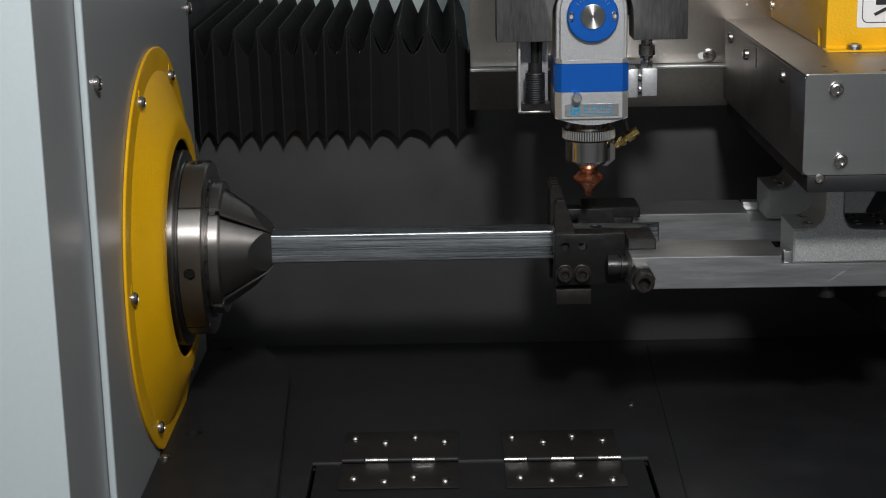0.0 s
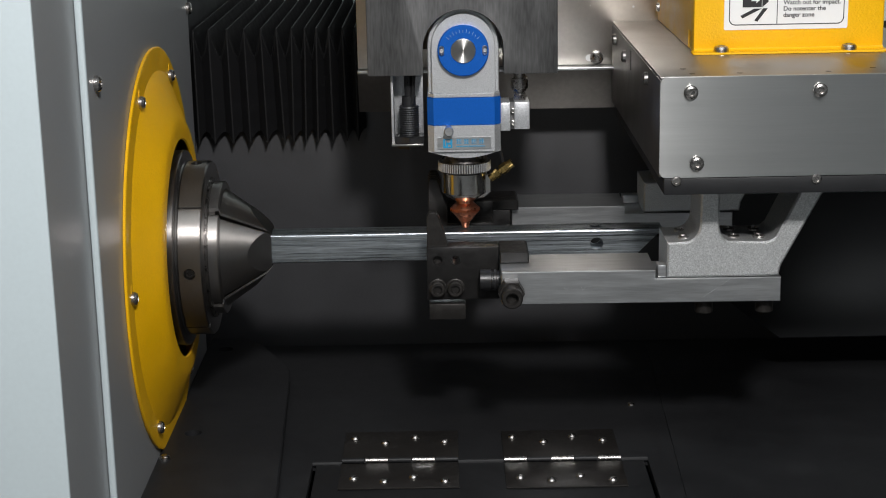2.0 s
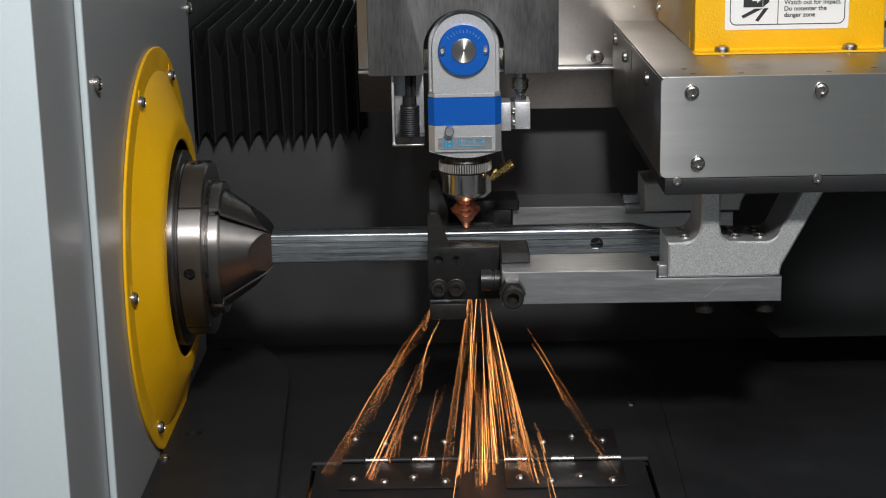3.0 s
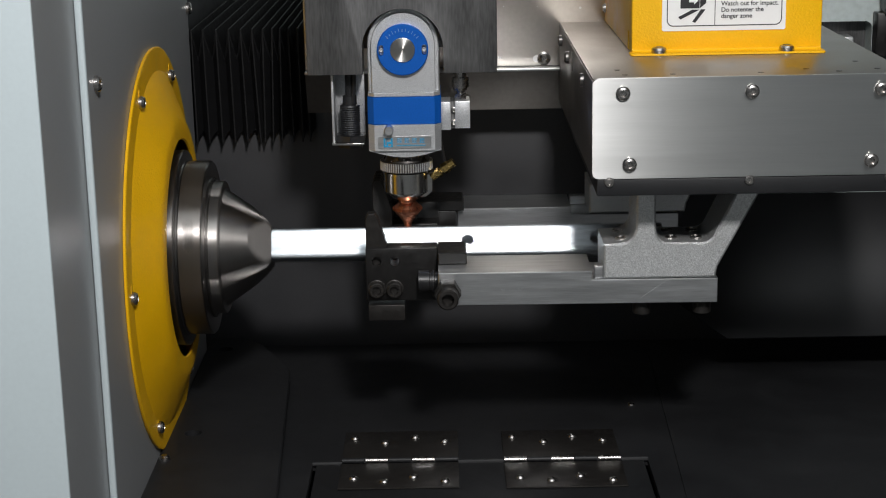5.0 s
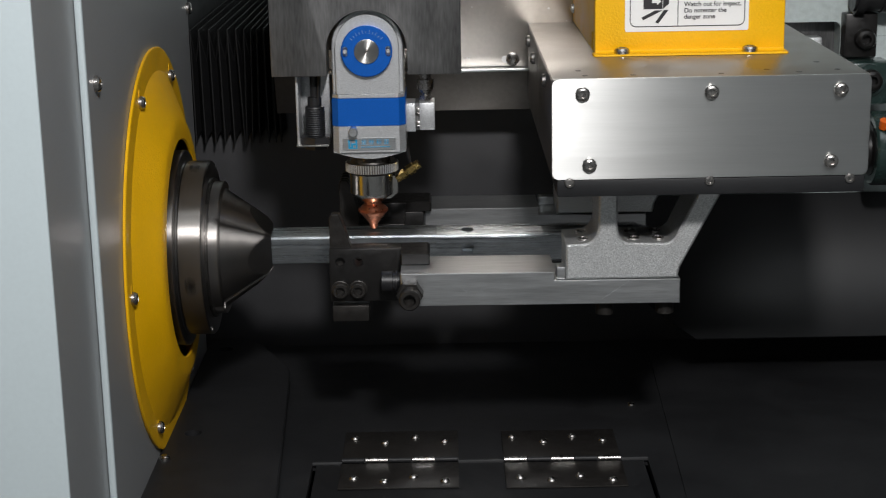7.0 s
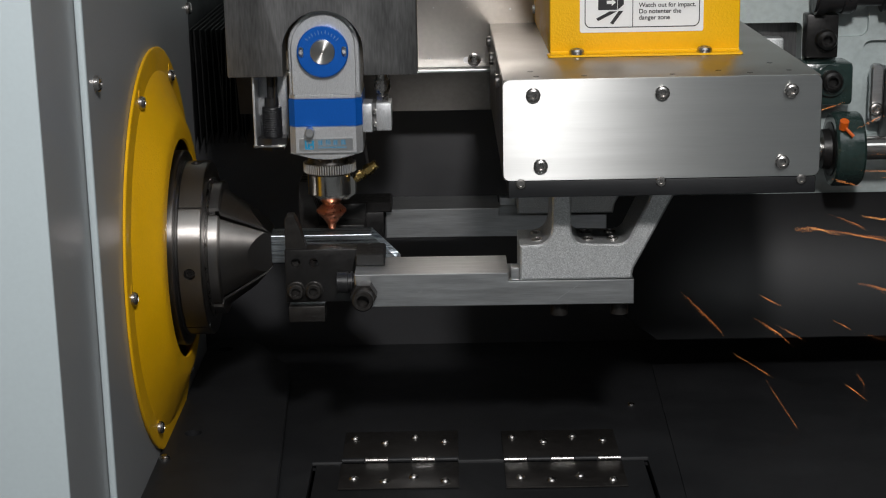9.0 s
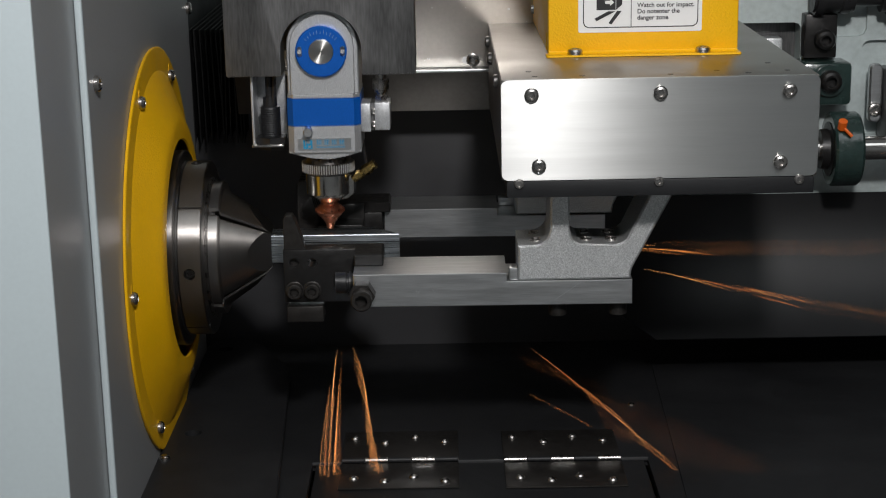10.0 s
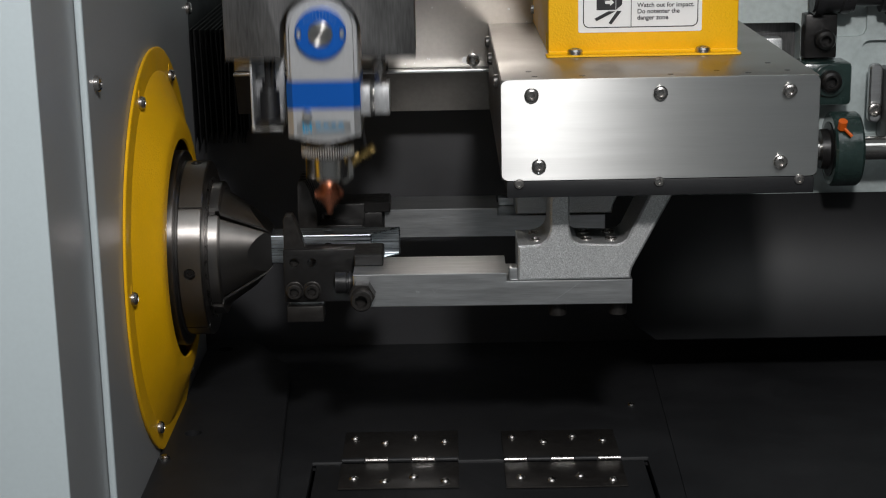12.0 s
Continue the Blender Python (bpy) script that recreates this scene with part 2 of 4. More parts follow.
solid("wall_front", box(B(), WALL_X - 0.30, WALL_X - 0.0062, -0.2310, -0.2272, 0.30, 1.62, 0.0015), M_WHITEPAINT,
      "pale painted front panel of the cabinet beside the opening", kind="structure")
solid("trim", box(B(), WALL_X - 0.0062, WALL_X + 0.0006, -0.0830, -0.0764, 0.30, 1.62, 0.0022, 3), M_WHITEPAINT,
      "white rounded edge trim of the grey wall", kind="structure")
solid("wall_right", box(B(), 1.3, 1.31, -0.231, 1.10, 0.30, 2.0), M_WALLPAINT, "black inner side wall of the machine", kind="structure")
for y, z in ((-0.0464, 1.1748), (0.506, 1.1824), (-0.0464, 0.60)):
    socket_screw(wall_left, "screw", (WALL_X, y, z), 0.0075, 0.006, "+X")

floor_bm = box(B(), -0.62, 1.3, -0.30, 0.56, 0.722, 0.730)
floor_bm = carve(floor_bm, [box(B(), -0.1525, 0.2085, -0.24, 0.1400, 0.70, 0.75),
                            cyl((-0.2897, 0.2026, 0.70), (-0.2897, 0.2026, 0.75), 0.0095, 24),
                            cyl((-0.2917, 0.5050, 0.70), (-0.2917, 0.5050, 0.75), 0.0095, 24)])
floor = solid("floor", floor_bm, M_BLACKPAINT, "black powder-coated chip tray of the machine", kind="structure")
solid("wall_back", box(B(), -0.62, 1.3, 0.557, 0.565, 0.726, 1.118, 0.001), M_WALLPAINT,
      "black powder-coated rear splash wall", kind="structure")


def sloped_strip(x0, x1, w, h):
    """A low folded edge that runs from the back to the front of the tray."""
    bm = B()
    pts = []
    for x, y in ((x0, 0.53), (x1, -0.20)):
        pts.append([bm.verts.new((x + dx, y, 0.7302 + dz)) for dx, dz in ((0, 0), (0, h), (w, h), (w, 0))])
    a, b = pts
    for i in range(4):
        j = (i + 1) % 4
        bm.faces.new((a[i], a[j], b[j], b[i]))
    bm.faces.new(a[::-1])
    bm.faces.new(b)
    bmesh.ops.recalc_face_normals(bm, faces=bm.faces[:])
    return bm


guard = [(WALL_X + 0.0006, 0.555), (-0.2700, 0.550), (-0.2463, 0.5238), (-0.2064, 0.4340), (-0.2015, 0.4180), (-0.1993, 0.3950), (-0.1788, 0.0200), (-0.1670, -0.20), (WALL_X + 0.0006, -0.20)]
part("side_guard", carve(prism(B(), guard, 0.7302, 0.7440, "Z", 0.0015), [cyl((x, y, 0.70), (x, y, 0.76), 0.0095, 24) for x, y in ((-0.2897, 0.2026), (-0.2917, 0.5050))]), M_BLACKPAINT, floor)
part("fold", sloped_strip(0.254, 0.226, 0.30, 0.0018), M_BLACKPAINT, floor)
bm = B()
lathe(bm, [(0, 0.006), (0.003, 0.006), (0.005, 0.003), (0.005, 0.0002)], "Z", (-0.3090, 0.1260, 0.7440), 18)
part("screw", bm, M_SCREW, floor)
bm = B()
lathe(bm, [(0, 0.0045), (0.002, 0.004), (0.003, 0.001)], "Z", (0.2095, 0.3086, 0.730), 14)
part("rivet", bm, M_SCREW, floor)

solid("tray_front", box(B(), WALL_X, 1.3, -0.231, -0.2272, 0.640, 0.760, 0.001), M_GREYPAINT, "grey front lip of the chip tray", kind="structure")
# an unseen room round the machine, added for bounce light and reflections
for nm, b in (("ground", (-4, 4, -4, 4, -0.1, 0.0)), ("room_ceiling", (-4, 4, -4, 4, 3.4, 3.5)), ("room_wall_south", (-4, 4, -4.1, -4, 0, 3.4)),
              ("room_wall_north", (-4, 4, 4, 4.1, 0, 3.4)), ("room_wall_west", (-4.1, -4, -4, 4, 0, 3.4)), ("room_wall_east", (4, 4.1, -4, 4, 0, 3.4))):
    solid(nm, box(B(), *b), M_CONCRETE if nm == "ground" else M_ROOM, "unseen plain room surface added for bounce light and reflections", kind="structure")
bm = box(B(), -0.62, 1.3, -0.231, 1.10, 0.30, 0.640)
solid("machine_base", bm, M_GREYPAINT, "pale painted lower cabinet under the chip tray", kind="structure")
solid("base_plinth", box(B(), -0.60, 1.28, -0.24, 0.88, 0.0, 0.30), M_OXIDE, "black plinth of the machine cabinet", kind="structure")
solid("rail_beam", box(B(), -0.62, 1.3, 0.70, 0.90, 0.640, 1.105, 0.004), M_MACHINE, "pale enamelled machine beam behind the bellows", kind="structure")
solid("rear_housing", box(B(), -0.62, 1.3, 1.06, 1.10, 0.640, 1.62, 0.004), M_MACHINE, "pale enamelled rear housing of the machine", kind="structure")


# ---- trapdoor and hinges ----
trap = thing("trapdoor", "black sheet trapdoor in the chip tray", "trapdoor", at=(0.0275, 0.1345, 0.73))
part("panel", box(B(), -0.1755, 0.1765, -0.355, 0.0015, -0.006, 0.0, 0.0008), M_BLACKPAINT, trap)
part("lip", rod(B(), (-0.180, 0.0055, -0.0005), (0.181, 0.0055, -0.0005), 0.0030, 12), M_BLACKPAINT, trap)


def hinge(at, first):
    h = thing("hinge", "dark steel butt hinge with dome-head screws on the tray", "hinge", "trapdoor hinges", at=at)
    part("leaf", box(B(), -0.0630, 0.0630, 0.005, 0.0900, 0.0003, 0.0020, 0.0005), M_OXIDE_WORN, h)
    part("leaf", box(B(), -0.0630, 0.0630, -0.0735, -0.005, 0.0003, 0.0020, 0.0005), M_OXIDE_WORN, h)
    for i in range(5):
        x0 = -0.0630 + i * 0.0252
        bright = i % 2 == first
        part("knuckle", rod(B(), (x0 + 0.0006, 0, 0.0032), (x0 + 0.0246, 0, 0.0032), 0.0032 if bright else 0.0030, 16), M_SCREW if bright else M_BLACKPAINT, h)
    for x, y in ((-0.0516, 0.0677), (-0.0176, 0.0522), (0.0153, 0.0680), (0.0481, 0.0542), (-0.0474, -0.0488), (-0.0151, -0.0579), (0.0154, -0.0470), (0.0485, -0.0593)):
        b = B()
        lathe(b, [(0, 0.0052), (0.0014, 0.0050), (0.0030, 0.0038), (0.0039, 0.0018), (0.0041, 0.0003)], "Z", (x, y, 0.0019), 18)
        part("screw", b, M_SCREW, h)
    return h


hinge((-0.0580, 0.1385, 0.7302), 1)
hinge((0.1165, 0.1345, 0.7302), 0)


# ---- yellow flange round the spindle ----
def flange_bulge():
    fl = thing("spindle_flange", "glossy yellow painted dished flange bolted to the grey wall", "flange", at=(WALL_X, TUBE_Y, TUBE_Z))
    b = B()
    lathe(b, [(0.0005, 0.2200), (0.0030, 0.2205), (0.0036, 0.2190), (0.0038, 0.1945), (0.0058, 0.1895), (0.0215, 0.1495),
              (0.0244, 0.1430), (0.0258, 0.1365), (0.0262, 0.1300), (0.0260, 0.1205), (0.0244, 0.1193), (0.0226, 0.1205), (0.0226, 0.1290),
              (0.0200, 0.1420), (0.0050, 0.1800), (0.0005, 0.1900)], "X", seg=120, close=True)
    part("dish", b, M_YELLOW, fl, crease=16)
    for a in (2, 62, 118, 180, 238, 300):
        t = radians(a)
        y, z = 0.2005 * math.cos(t), 0.2005 * math.sin(t)
        b = B()
        lathe(b, [(0.0036, 0.0070), (0.0066, 0.0068), (0.0090, 0.0054), (0.0097, 0.0030), (0.0076, 0.0026), (0.0076, 0.0003)], "X", (0, y, z), 24)
        part("screw", b, M_SCREW, fl)
        b = B()
        prism(b, [(y + 0.0035 * math.cos(q) , z + (0.010 if math.sin(q) > 0 else 0) + 0.0035 * math.sin(q)) for q in [k * math.pi / 8 for k in range(16)]], 0.0030, 0.0042, "X")
        part("slot", b, M_YELLOW, fl)
    return fl


flange_bulge()

# ---- rotating chuck ----
chuck = thing("collet_chuck", "turned dark steel collet chuck with four split jaws", "chuck", at=(0, TUBE_Y, TUBE_Z))
b = B()
lathe(b, [(-0.48, 0.060), (-0.345, 0.100), (-0.312, 0.107), (-0.2888, 0.1075), (-0.2876, 0.1064), (-0.2874, 0.0960), (-0.2860, 0.0950), (-0.2860, 0.0015)], "X", seg=96)
part("back_disc", b, M_CHUCK, chuck)
b = B()
lathe(b, [(-0.2858, 0.0200), (-0.2858, 0.0945), (-0.2845, 0.0955), (-0.2615, 0.0955), (-0.2600, 0.0942), (-0.2600, 0.0780), (-0.2600, 0.0200)], "X", seg=96, close=True)
cuts = []
for k in range(4):
    a = radians(45 + 90 * k)
    c = box(B(), -0.300, -0.250, 0.0900, 0.12, -0.0011, 0.0011)
    c.transform(Matrix.Rotation(a + 0.09, 4, "X"))
    cuts.append(c)
    c = cyl((-0.2735, 0, 0.084), (-0.2735, 0, 0.12), 0.0062, 20)
    c.transform(Matrix.Rotation(radians(93 + 90 * k), 4, "X"))
    cuts.append(c)
part("collar", carve(b, cuts), M_CHUCK, chuck)
for k in range(4):
    a = radians(93 + 90 * k)
    b = B()
    lathe(b, [(0.084, 0.0045), (0.0925, 0.0045), (0.0925, 0.0026), (0.0890, 0.0022), (0.0890, 0.0003)], "Z", (-0.2735, 0, 0), 18)
    b.transform(Matrix.Rotation(a, 4, "X"))
    part("set_screw", b, M_OXIDE, chuck)
b = B()
lathe(b, [(-0.2600, 0.062), (-0.2600, 0.0770), (-0.2575, 0.0772), (-0.2560, 0.0700), (-0.2500, 0.0700), (-0.2500, 0.0620)], "X", seg=96, close=True)
part("groove_ring", b, M_CHUCKDARK, chuck)


def collet_jaw(k):
    """A quarter of the split cone, with a flat ground on its nose."""
    b = B()
    prof = [(-0.2565, 0.0725), (-0.2470, 0.0728), (-0.2458, 0.0718), (-0.2456, 0.0655), (-0.2450, 0.0640)]
    prof += [(-0.2450 + 0.0500 * i / 14, 0.0640 - 0.0345 * i / 14) for i in range(1, 15)]
    n = 60
    half = radians(43.0)
    outer, inner = [], []
    for x, r in prof:
        ro, ri = [], []
        for i in range(n + 1):
            t = -half + 2 * half * i / n
            if i in (1, n - 1):
                t = math.copysign(half - radians(1.9), t)
            rc = r - (0.0019 if i in (0, n) else 0)
            u, w = rc * math.cos(t), rc * math.sin(t)
            ro.append(b.verts.new((x, u, w)))
            ri.append(b.verts.new((x, 0.0170, max(-0.0165, min(0.0165, w)))))
        outer.append(ro)
        inner.append(ri)
    for s_, flip in ((outer, False), (inner, True)):
        for p, q in zip(s_, s_[1:]):
            for i in range(n):
                b.faces.new((p[i], p[i + 1], q[i + 1], q[i]) if not flip else (p[i], q[i], q[i + 1], p[i + 1]))
    for e in (0, n):
        for o0, o1, i0, i1 in zip(outer, outer[1:], inner, inner[1:]):
            b.faces.new((o0[e], o1[e], i1[e], i0[e]))
    for e in (0, -1):
        for i in range(n):
            b.faces.new((outer[e][i], outer[e][i + 1], inner[e][i + 1], inner[e][i]))
    bmesh.ops.remove_doubles(b, verts=b.verts[:], dist=1e-6)
    bmesh.ops.recalc_face_normals(b, faces=b.faces[:])
    flat = box(B(), -0.040, 0.060, 0.0, 0.040, -0.06, 0.06)
    flat.transform(pose(-0.2180, 0.0454, 0, 0, 0, -49))
    b = carve(b, [flat])
    b.transform(Matrix.Rotation(radians(180 + 90 * k), 4, "X"))
    return b


for k in range(4):
    part("jaw", collet_jaw(k), M_JAW, chuck, crease=2.2)

# ---- the square tube and its cut pieces ----
SIDE = 0.0318


def tube_blank(x0, x1):
    b = B()
    prism(b, rounded(-SIDE / 2, SIDE / 2, -SIDE / 2, SIDE / 2, 0.0021, 6), x0, x1, "X")
    c = B()
    prism(c, rounded(-SIDE / 2 + 0.0016, SIDE / 2 - 0.0016, -SIDE / 2 + 0.0016, SIDE / 2 - 0.0016, 0.0018, 4), x0 - 0.05, x1 + 0.05, "X")
    return b, c


def mitre(x_mid, keep_left=True):
    """A cutter beyond a 45 degree plane; the side towards the front is the short one."""
    b = B()
    w = 0.06
    sgn = 1 if keep_left else -1
    pts = [(x_mid - w, -w), (x_mid + w, w), (x_mid + sgn * 0.8, w * sgn), (x_mid + sgn * 0.8, -w)] if keep_left else \
          [(x_mid - w, -w), (x_mid + w, w), (x_mid - 0.8, w), (x_mid - 0.8, -w)]
    prism(b, pts, -0.08, 0.08, "Z")
    return b


def cross_holes(x, r):
    return [cyl((x, -0.1, 0), (x, 0.1, 0), r, 28), cyl((x, 0, -0.1), (x, 0, 0.1), r, 28)]


def tube_piece(name, x0, x1, left_cut, right_cut, holes, label):
    body, bore = tube_blank(x0, x1)
    cutters = [bore]
    if left_cut is not None:
        cutters.append(mitre(left_cut, False))
    if right_cut is not None:
        cutters.append(mitre(right_cut, True))
    for x, r in holes:
        cutters += cross_holes(x, r)
    return solid(name, carve(body, cutters), M_TUBE, label, "tube")


STUB_END, LONG_START, LONG_END = -0.0710, -0.0146, 0.2160
tube = tube_piece("square_tube", -0.46, 0.05, None, STUB_END, [(-0.1330, 0.0068)], "galvanised square steel tube held in the collet chuck")
offcut = tube_piece("tube_offcut", -0.12, LONG_START - 0.0002, STUB_END + 0.0003, None, [], "short mitred galvanised tube offcut")
cut_piece = tube_piece("cut_tube_piece", LONG_START, 0.30, None, LONG_END, [(0.0193, 0.0068), (0.1600, 0.0072)],
                       "long galvanised square tube piece with round holes")


def slug(x, angle):
    """The disc that a hole leaves, on the face at that angle from the top."""
    b = B()
    lathe(b, [(SIDE / 2 - 0.0016, 0.00672), (SIDE / 2, 0.00672)], "Z", (x, 0, 0), 28)
    b.transform(Matrix.Rotation(radians(angle), 4, "X"))
    return solid("slug", b, M_TUBE, "round galvanised steel slug cut from the tube wall", "slug", group="hole slugs")


SLUGS = [(slug(x, a), t) for x, a, t in ((0.0193, 0, 1.4), (0.0193, -90, 2.3), (0.0193, 180, 3.3), (0.0193, 90, 6.1),
                                         (-0.1330, 90, 9.0), (-0.1330, 180, 10.0), (-0.1330, -90, 11.0), (-0.1330, 0, 11.9))]

# ---- carriage cover ----
cover = thing("carriage_cover", "brushed stainless box cover with button-head screws", "machine cover")
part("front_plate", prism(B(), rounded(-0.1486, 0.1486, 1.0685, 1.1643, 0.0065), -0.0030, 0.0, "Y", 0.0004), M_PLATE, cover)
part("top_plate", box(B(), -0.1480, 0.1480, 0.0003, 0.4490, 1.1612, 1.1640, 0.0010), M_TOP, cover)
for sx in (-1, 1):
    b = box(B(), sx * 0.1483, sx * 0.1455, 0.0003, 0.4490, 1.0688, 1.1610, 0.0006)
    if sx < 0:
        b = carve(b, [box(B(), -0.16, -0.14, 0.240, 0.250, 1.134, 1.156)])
    part("side_plate", b, M_SIDE_SHADED, cover)
part("base_plate", box(B(), -0.1435, 0.1460, -0.0020, 0.4480, 1.0520, 1.0680, 0.0010), M_BLACKPAINT, cover)
part("inner_block", box(B(), -0.1440, 0.1440, 0.004, 0.440, 1.0685, 1.1600), M_OXIDE, cover)
for x, z in ((-0.12, 1.15), (0, 1.15), (0.12, 1.15), (-0.1133, 1.0826), (0.1133, 1.0826)):
    socket_screw(cover, "screw", (x, -0.0030, z), 0.0067, 0.0052, "-Y", None, 0.6)
for x in (-0.132, 0.0, 0.132):
    socket_screw(cover, "screw", (x, -0.0020, 1.0655), 0.0048, 0.0022, "-Y")
for y, z in ((0.0972, 1.1480), (0.2977, 1.1425), (0.4010, 1.1480)):
    b = B()
    lathe(b, [(0, 0.0070), (0.0035, 0.0066), (0.0050, 0.0042), (0.0052, 0.0003)], "X", (0, 0, 0), 20)
    b.transform(pose(-0.1483, y, z, 0, 0, 180))
    part("screw", b, M_CHUCKDARK, cover)
for x, y in ((-0.116, 0.018), (-0.071, 0.018), (0.012, 0.018), (0.058, 0.036), (0.085, 0.018), (-0.120, 0.05), (0.124, 0.030), (0.115, 0.08)):
    part("pin_hole", rod(B(), (x, y, 1.1630), (x, y, 1.1643), 0.0028, 14), M_OXIDE, cover)

# ---- yellow motor cover ----
ycover = thing("motor_cover", "textured yellow painted sheet cover with a warning label", "machine cover")
b = box(B(), -0.0972, 0.0930, 0.1290, 0.4200, 1.1681, 1.3300, 0.0020)
b = carve(b, [box(B(), -0.11, -0.09, 0.150, 0.164, 1.16, 1.188)])
part("hood", b, M_YELLOW, ycover)
b = B()
lathe(b, [(0, 0.0055), (0.003, 0.005), (0.004, 0.0003)], "X", seg=16)
b.transform(pose(-0.0972, 0.40, 1.185, 0, 0, 180))
part("screw", b, M_SCREW, ycover)
label = part("label", prism(B(), rounded(-0.0672, 0.0562, 1.1905, 1.2700, 0.002), 0.1282, 0.1288, "Y"), M_LABEL, ycover, "white warning label with black print")
edge = rounded(-0.0620, 0.0520, 1.1955, 1.2650, 0.006)
b = B()
for (x0, z0), (x1, z1) in zip(edge, edge[1:] + edge[:1]):
    rod(b, (x0, 0.1281, z0), (x1, 0.1281, z1), 0.0005, 6)
part("label_border", b, M_INK, label)
part("label_divider", box(B(), -0.0148, -0.0141, 0.1277, 0.1282, 1.1960, 1.2640), M_INK, label)
b = B()
prism(b, [(-0.0490, 1.2130), (-0.0300, 1.2130), (-0.0300, 1.2400), (-0.0490, 1.2400)], 0.1276, 0.1281, "Y")
prism(b, [(-0.0295, 1.2130), (-0.0235, 1.2180), (-0.0235, 1.2450), (-0.0295, 1.2400)], 0.1276, 0.1281, "Y")
prism(b, [(-0.0285, 1.2118), (-0.0240, 1.2118), (-0.0340, 1.1985), (-0.0370, 1.1998)], 0.1276, 0.1281, "Y")
prism(b, [(-0.0375, 1.2115), (-0.0300, 1.2115), (-0.0490, 1.2020), (-0.0510, 1.2045)], 0.1276, 0.1281, "Y")
part("pictogram", b, M_INK, label)
part("pictogram_arrow", prism(B(), [(-0.0405, 1.2190), (-0.0355, 1.2190), (-0.0355, 1.2170), (-0.0315, 1.2205), (-0.0355, 1.2240), (-0.0355, 1.2220), (-0.0405, 1.2220)], 0.1270, 0.1277, "Y"), M_LABEL, label)


def lettering(name, text, size, m, material, parent, thick=0.0002):
    cu = bpy.data.curves.new(name, "FONT")
    cu.body, cu.size, cu.extrude, cu.offset = text, size, thick, size * 0.012
    tmp = new("tmp", cu)
    me = bpy.data.meshes.new_from_object(tmp.evaluated_get(bpy.context.evaluated_depsgraph_get()))
    bpy.data.objects.remove(tmp)
    me.transform(m)
    me.materials.clear()
    me.materials.append(material)
    ob = new(name, me)
    ob.parent = parent
    return ob


for i, line in enumerate(("Watch out for impact.", "Do notenter the", "danger zone")):
    lettering("lettering", line, 0.0063, pose(-0.0085, 0.1278, 1.2152 - 0.0062 * i, 90, 0, 0), M_INK, label)
# the hood stands back from the front edge of the box
BACK = Matrix.Translation((-0.26, -1.5218, 1.3963)) @ Matrix.Scale(1.0172, 4) @ Matrix.Translation((0.26, 1.5218, -1.3963))
for ob in ycover.children_recursive:
    ob.data.transform(BACK)
fx0, fx1 = -0.0972, 0.1004
part("foot_flange", prism(B(), rounded(fx0, fx1, 0.1400, 0.1600, 0.0035), 1.1643, 1.1664, "Z", 0.0003), M_YELLOW, ycover)
bend = [(0.1585, 1.1660)] + [(0.1585 - 0.0060 + 0.0060 * math.sin(a), 1.1660 + 0.0060 - 0.0060 * math.cos(a)) for a in [k * math.pi / 12 for k in range(7)]]
part("foot_bend", prism(B(), bend, -0.0936, 0.0986, "X"), M_YELLOW, ycover)
for x in (-0.0676, 0.0620):
    socket_screw(ycover, "screw", (x, 0.1478, 1.1664), 0.0078, 0.0060, "+Z")

# ---- rear plates and cast frame of the carriage ----
plate = thing("carriage_back_plate", "smudged stainless sheet plate with a bent lip", "machine plate")
part("sheet", box(B(), -0.4530, -0.0600, 0.4460, 0.4485, 1.1125, 1.4200, 0.0006), M_BACKP, plate)
part("lip", box(B(), -0.4530, -0.0600, 0.4290, 0.4462, 1.1085, 1.1122, 0.0010), M_MILL, plate)
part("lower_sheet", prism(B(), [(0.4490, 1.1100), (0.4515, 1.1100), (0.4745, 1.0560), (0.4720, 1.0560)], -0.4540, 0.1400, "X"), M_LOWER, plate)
b = B()
lathe(b, [(0, 0.0080), (0.0012, 0.0080), (0.0020, 0.0062), (0.0060, 0.0060), (0.0072, 0.0045), (0.0060, 0.0030), (0.0060, 0.0003)], "Z", seg=24)
b.transform(pose(-0.1668, 0.4460, 1.1210, 90, 0, 0))
part("screw", b, M_SCREW, plate)
part("slot", prism(B(), rounded(-0.1800, -0.1640, 1.1170, 1.1250, 0.004), 0.4452, 0.4462, "Y"), M_LABEL, plate)

b = B()
sp = random.Random(3)
for i in range(46):
    lathe(b, [(0, 0.0006 + 0.0010 * sp.random() ** 2), (-0.0004, 0.0003)], "Y", (sp.uniform(-0.44, -0.09), 0.4460, sp.uniform(1.116, 1.23)), 7)
tagged(part("spatter", b, M_LABEL, plate), kind="stuff")

frame_ = thing("cast_carriage", "pale enamelled cast frame with cap screws", "machine casting")
b = box(B(), -0.05, 0.56, 0.452, 0.490, 0.9420, 1.4300, 0.004)
b = carve(b, [prism(B(), rounded(0.150, 0.226, 1.085, 1.158, 0.008), 0.44, 0.50, "Y"),
              prism(B(), rounded(0.300, 0.420, 1.02, 1.135, 0.01), 0.44, 0.46, "Y"),
              prism(B(), rounded(0.262, 0.305, 1.140, 1.20, 0.01), 0.44, 0.458, "Y")])
part("casting", b, M_MACHINE, frame_)
# dark sheet added behind the opening in place of the recess's shade
part("recess_back", box(B(), 0.148, 0.228, 0.483, 0.489, 1.083, 1.160), M_DARK, frame_)
part("ledge", box(B(), 0.160, 0.205, 0.452, 0.476, 1.0860, 1.1400, 0.003), M_CAST, frame_)
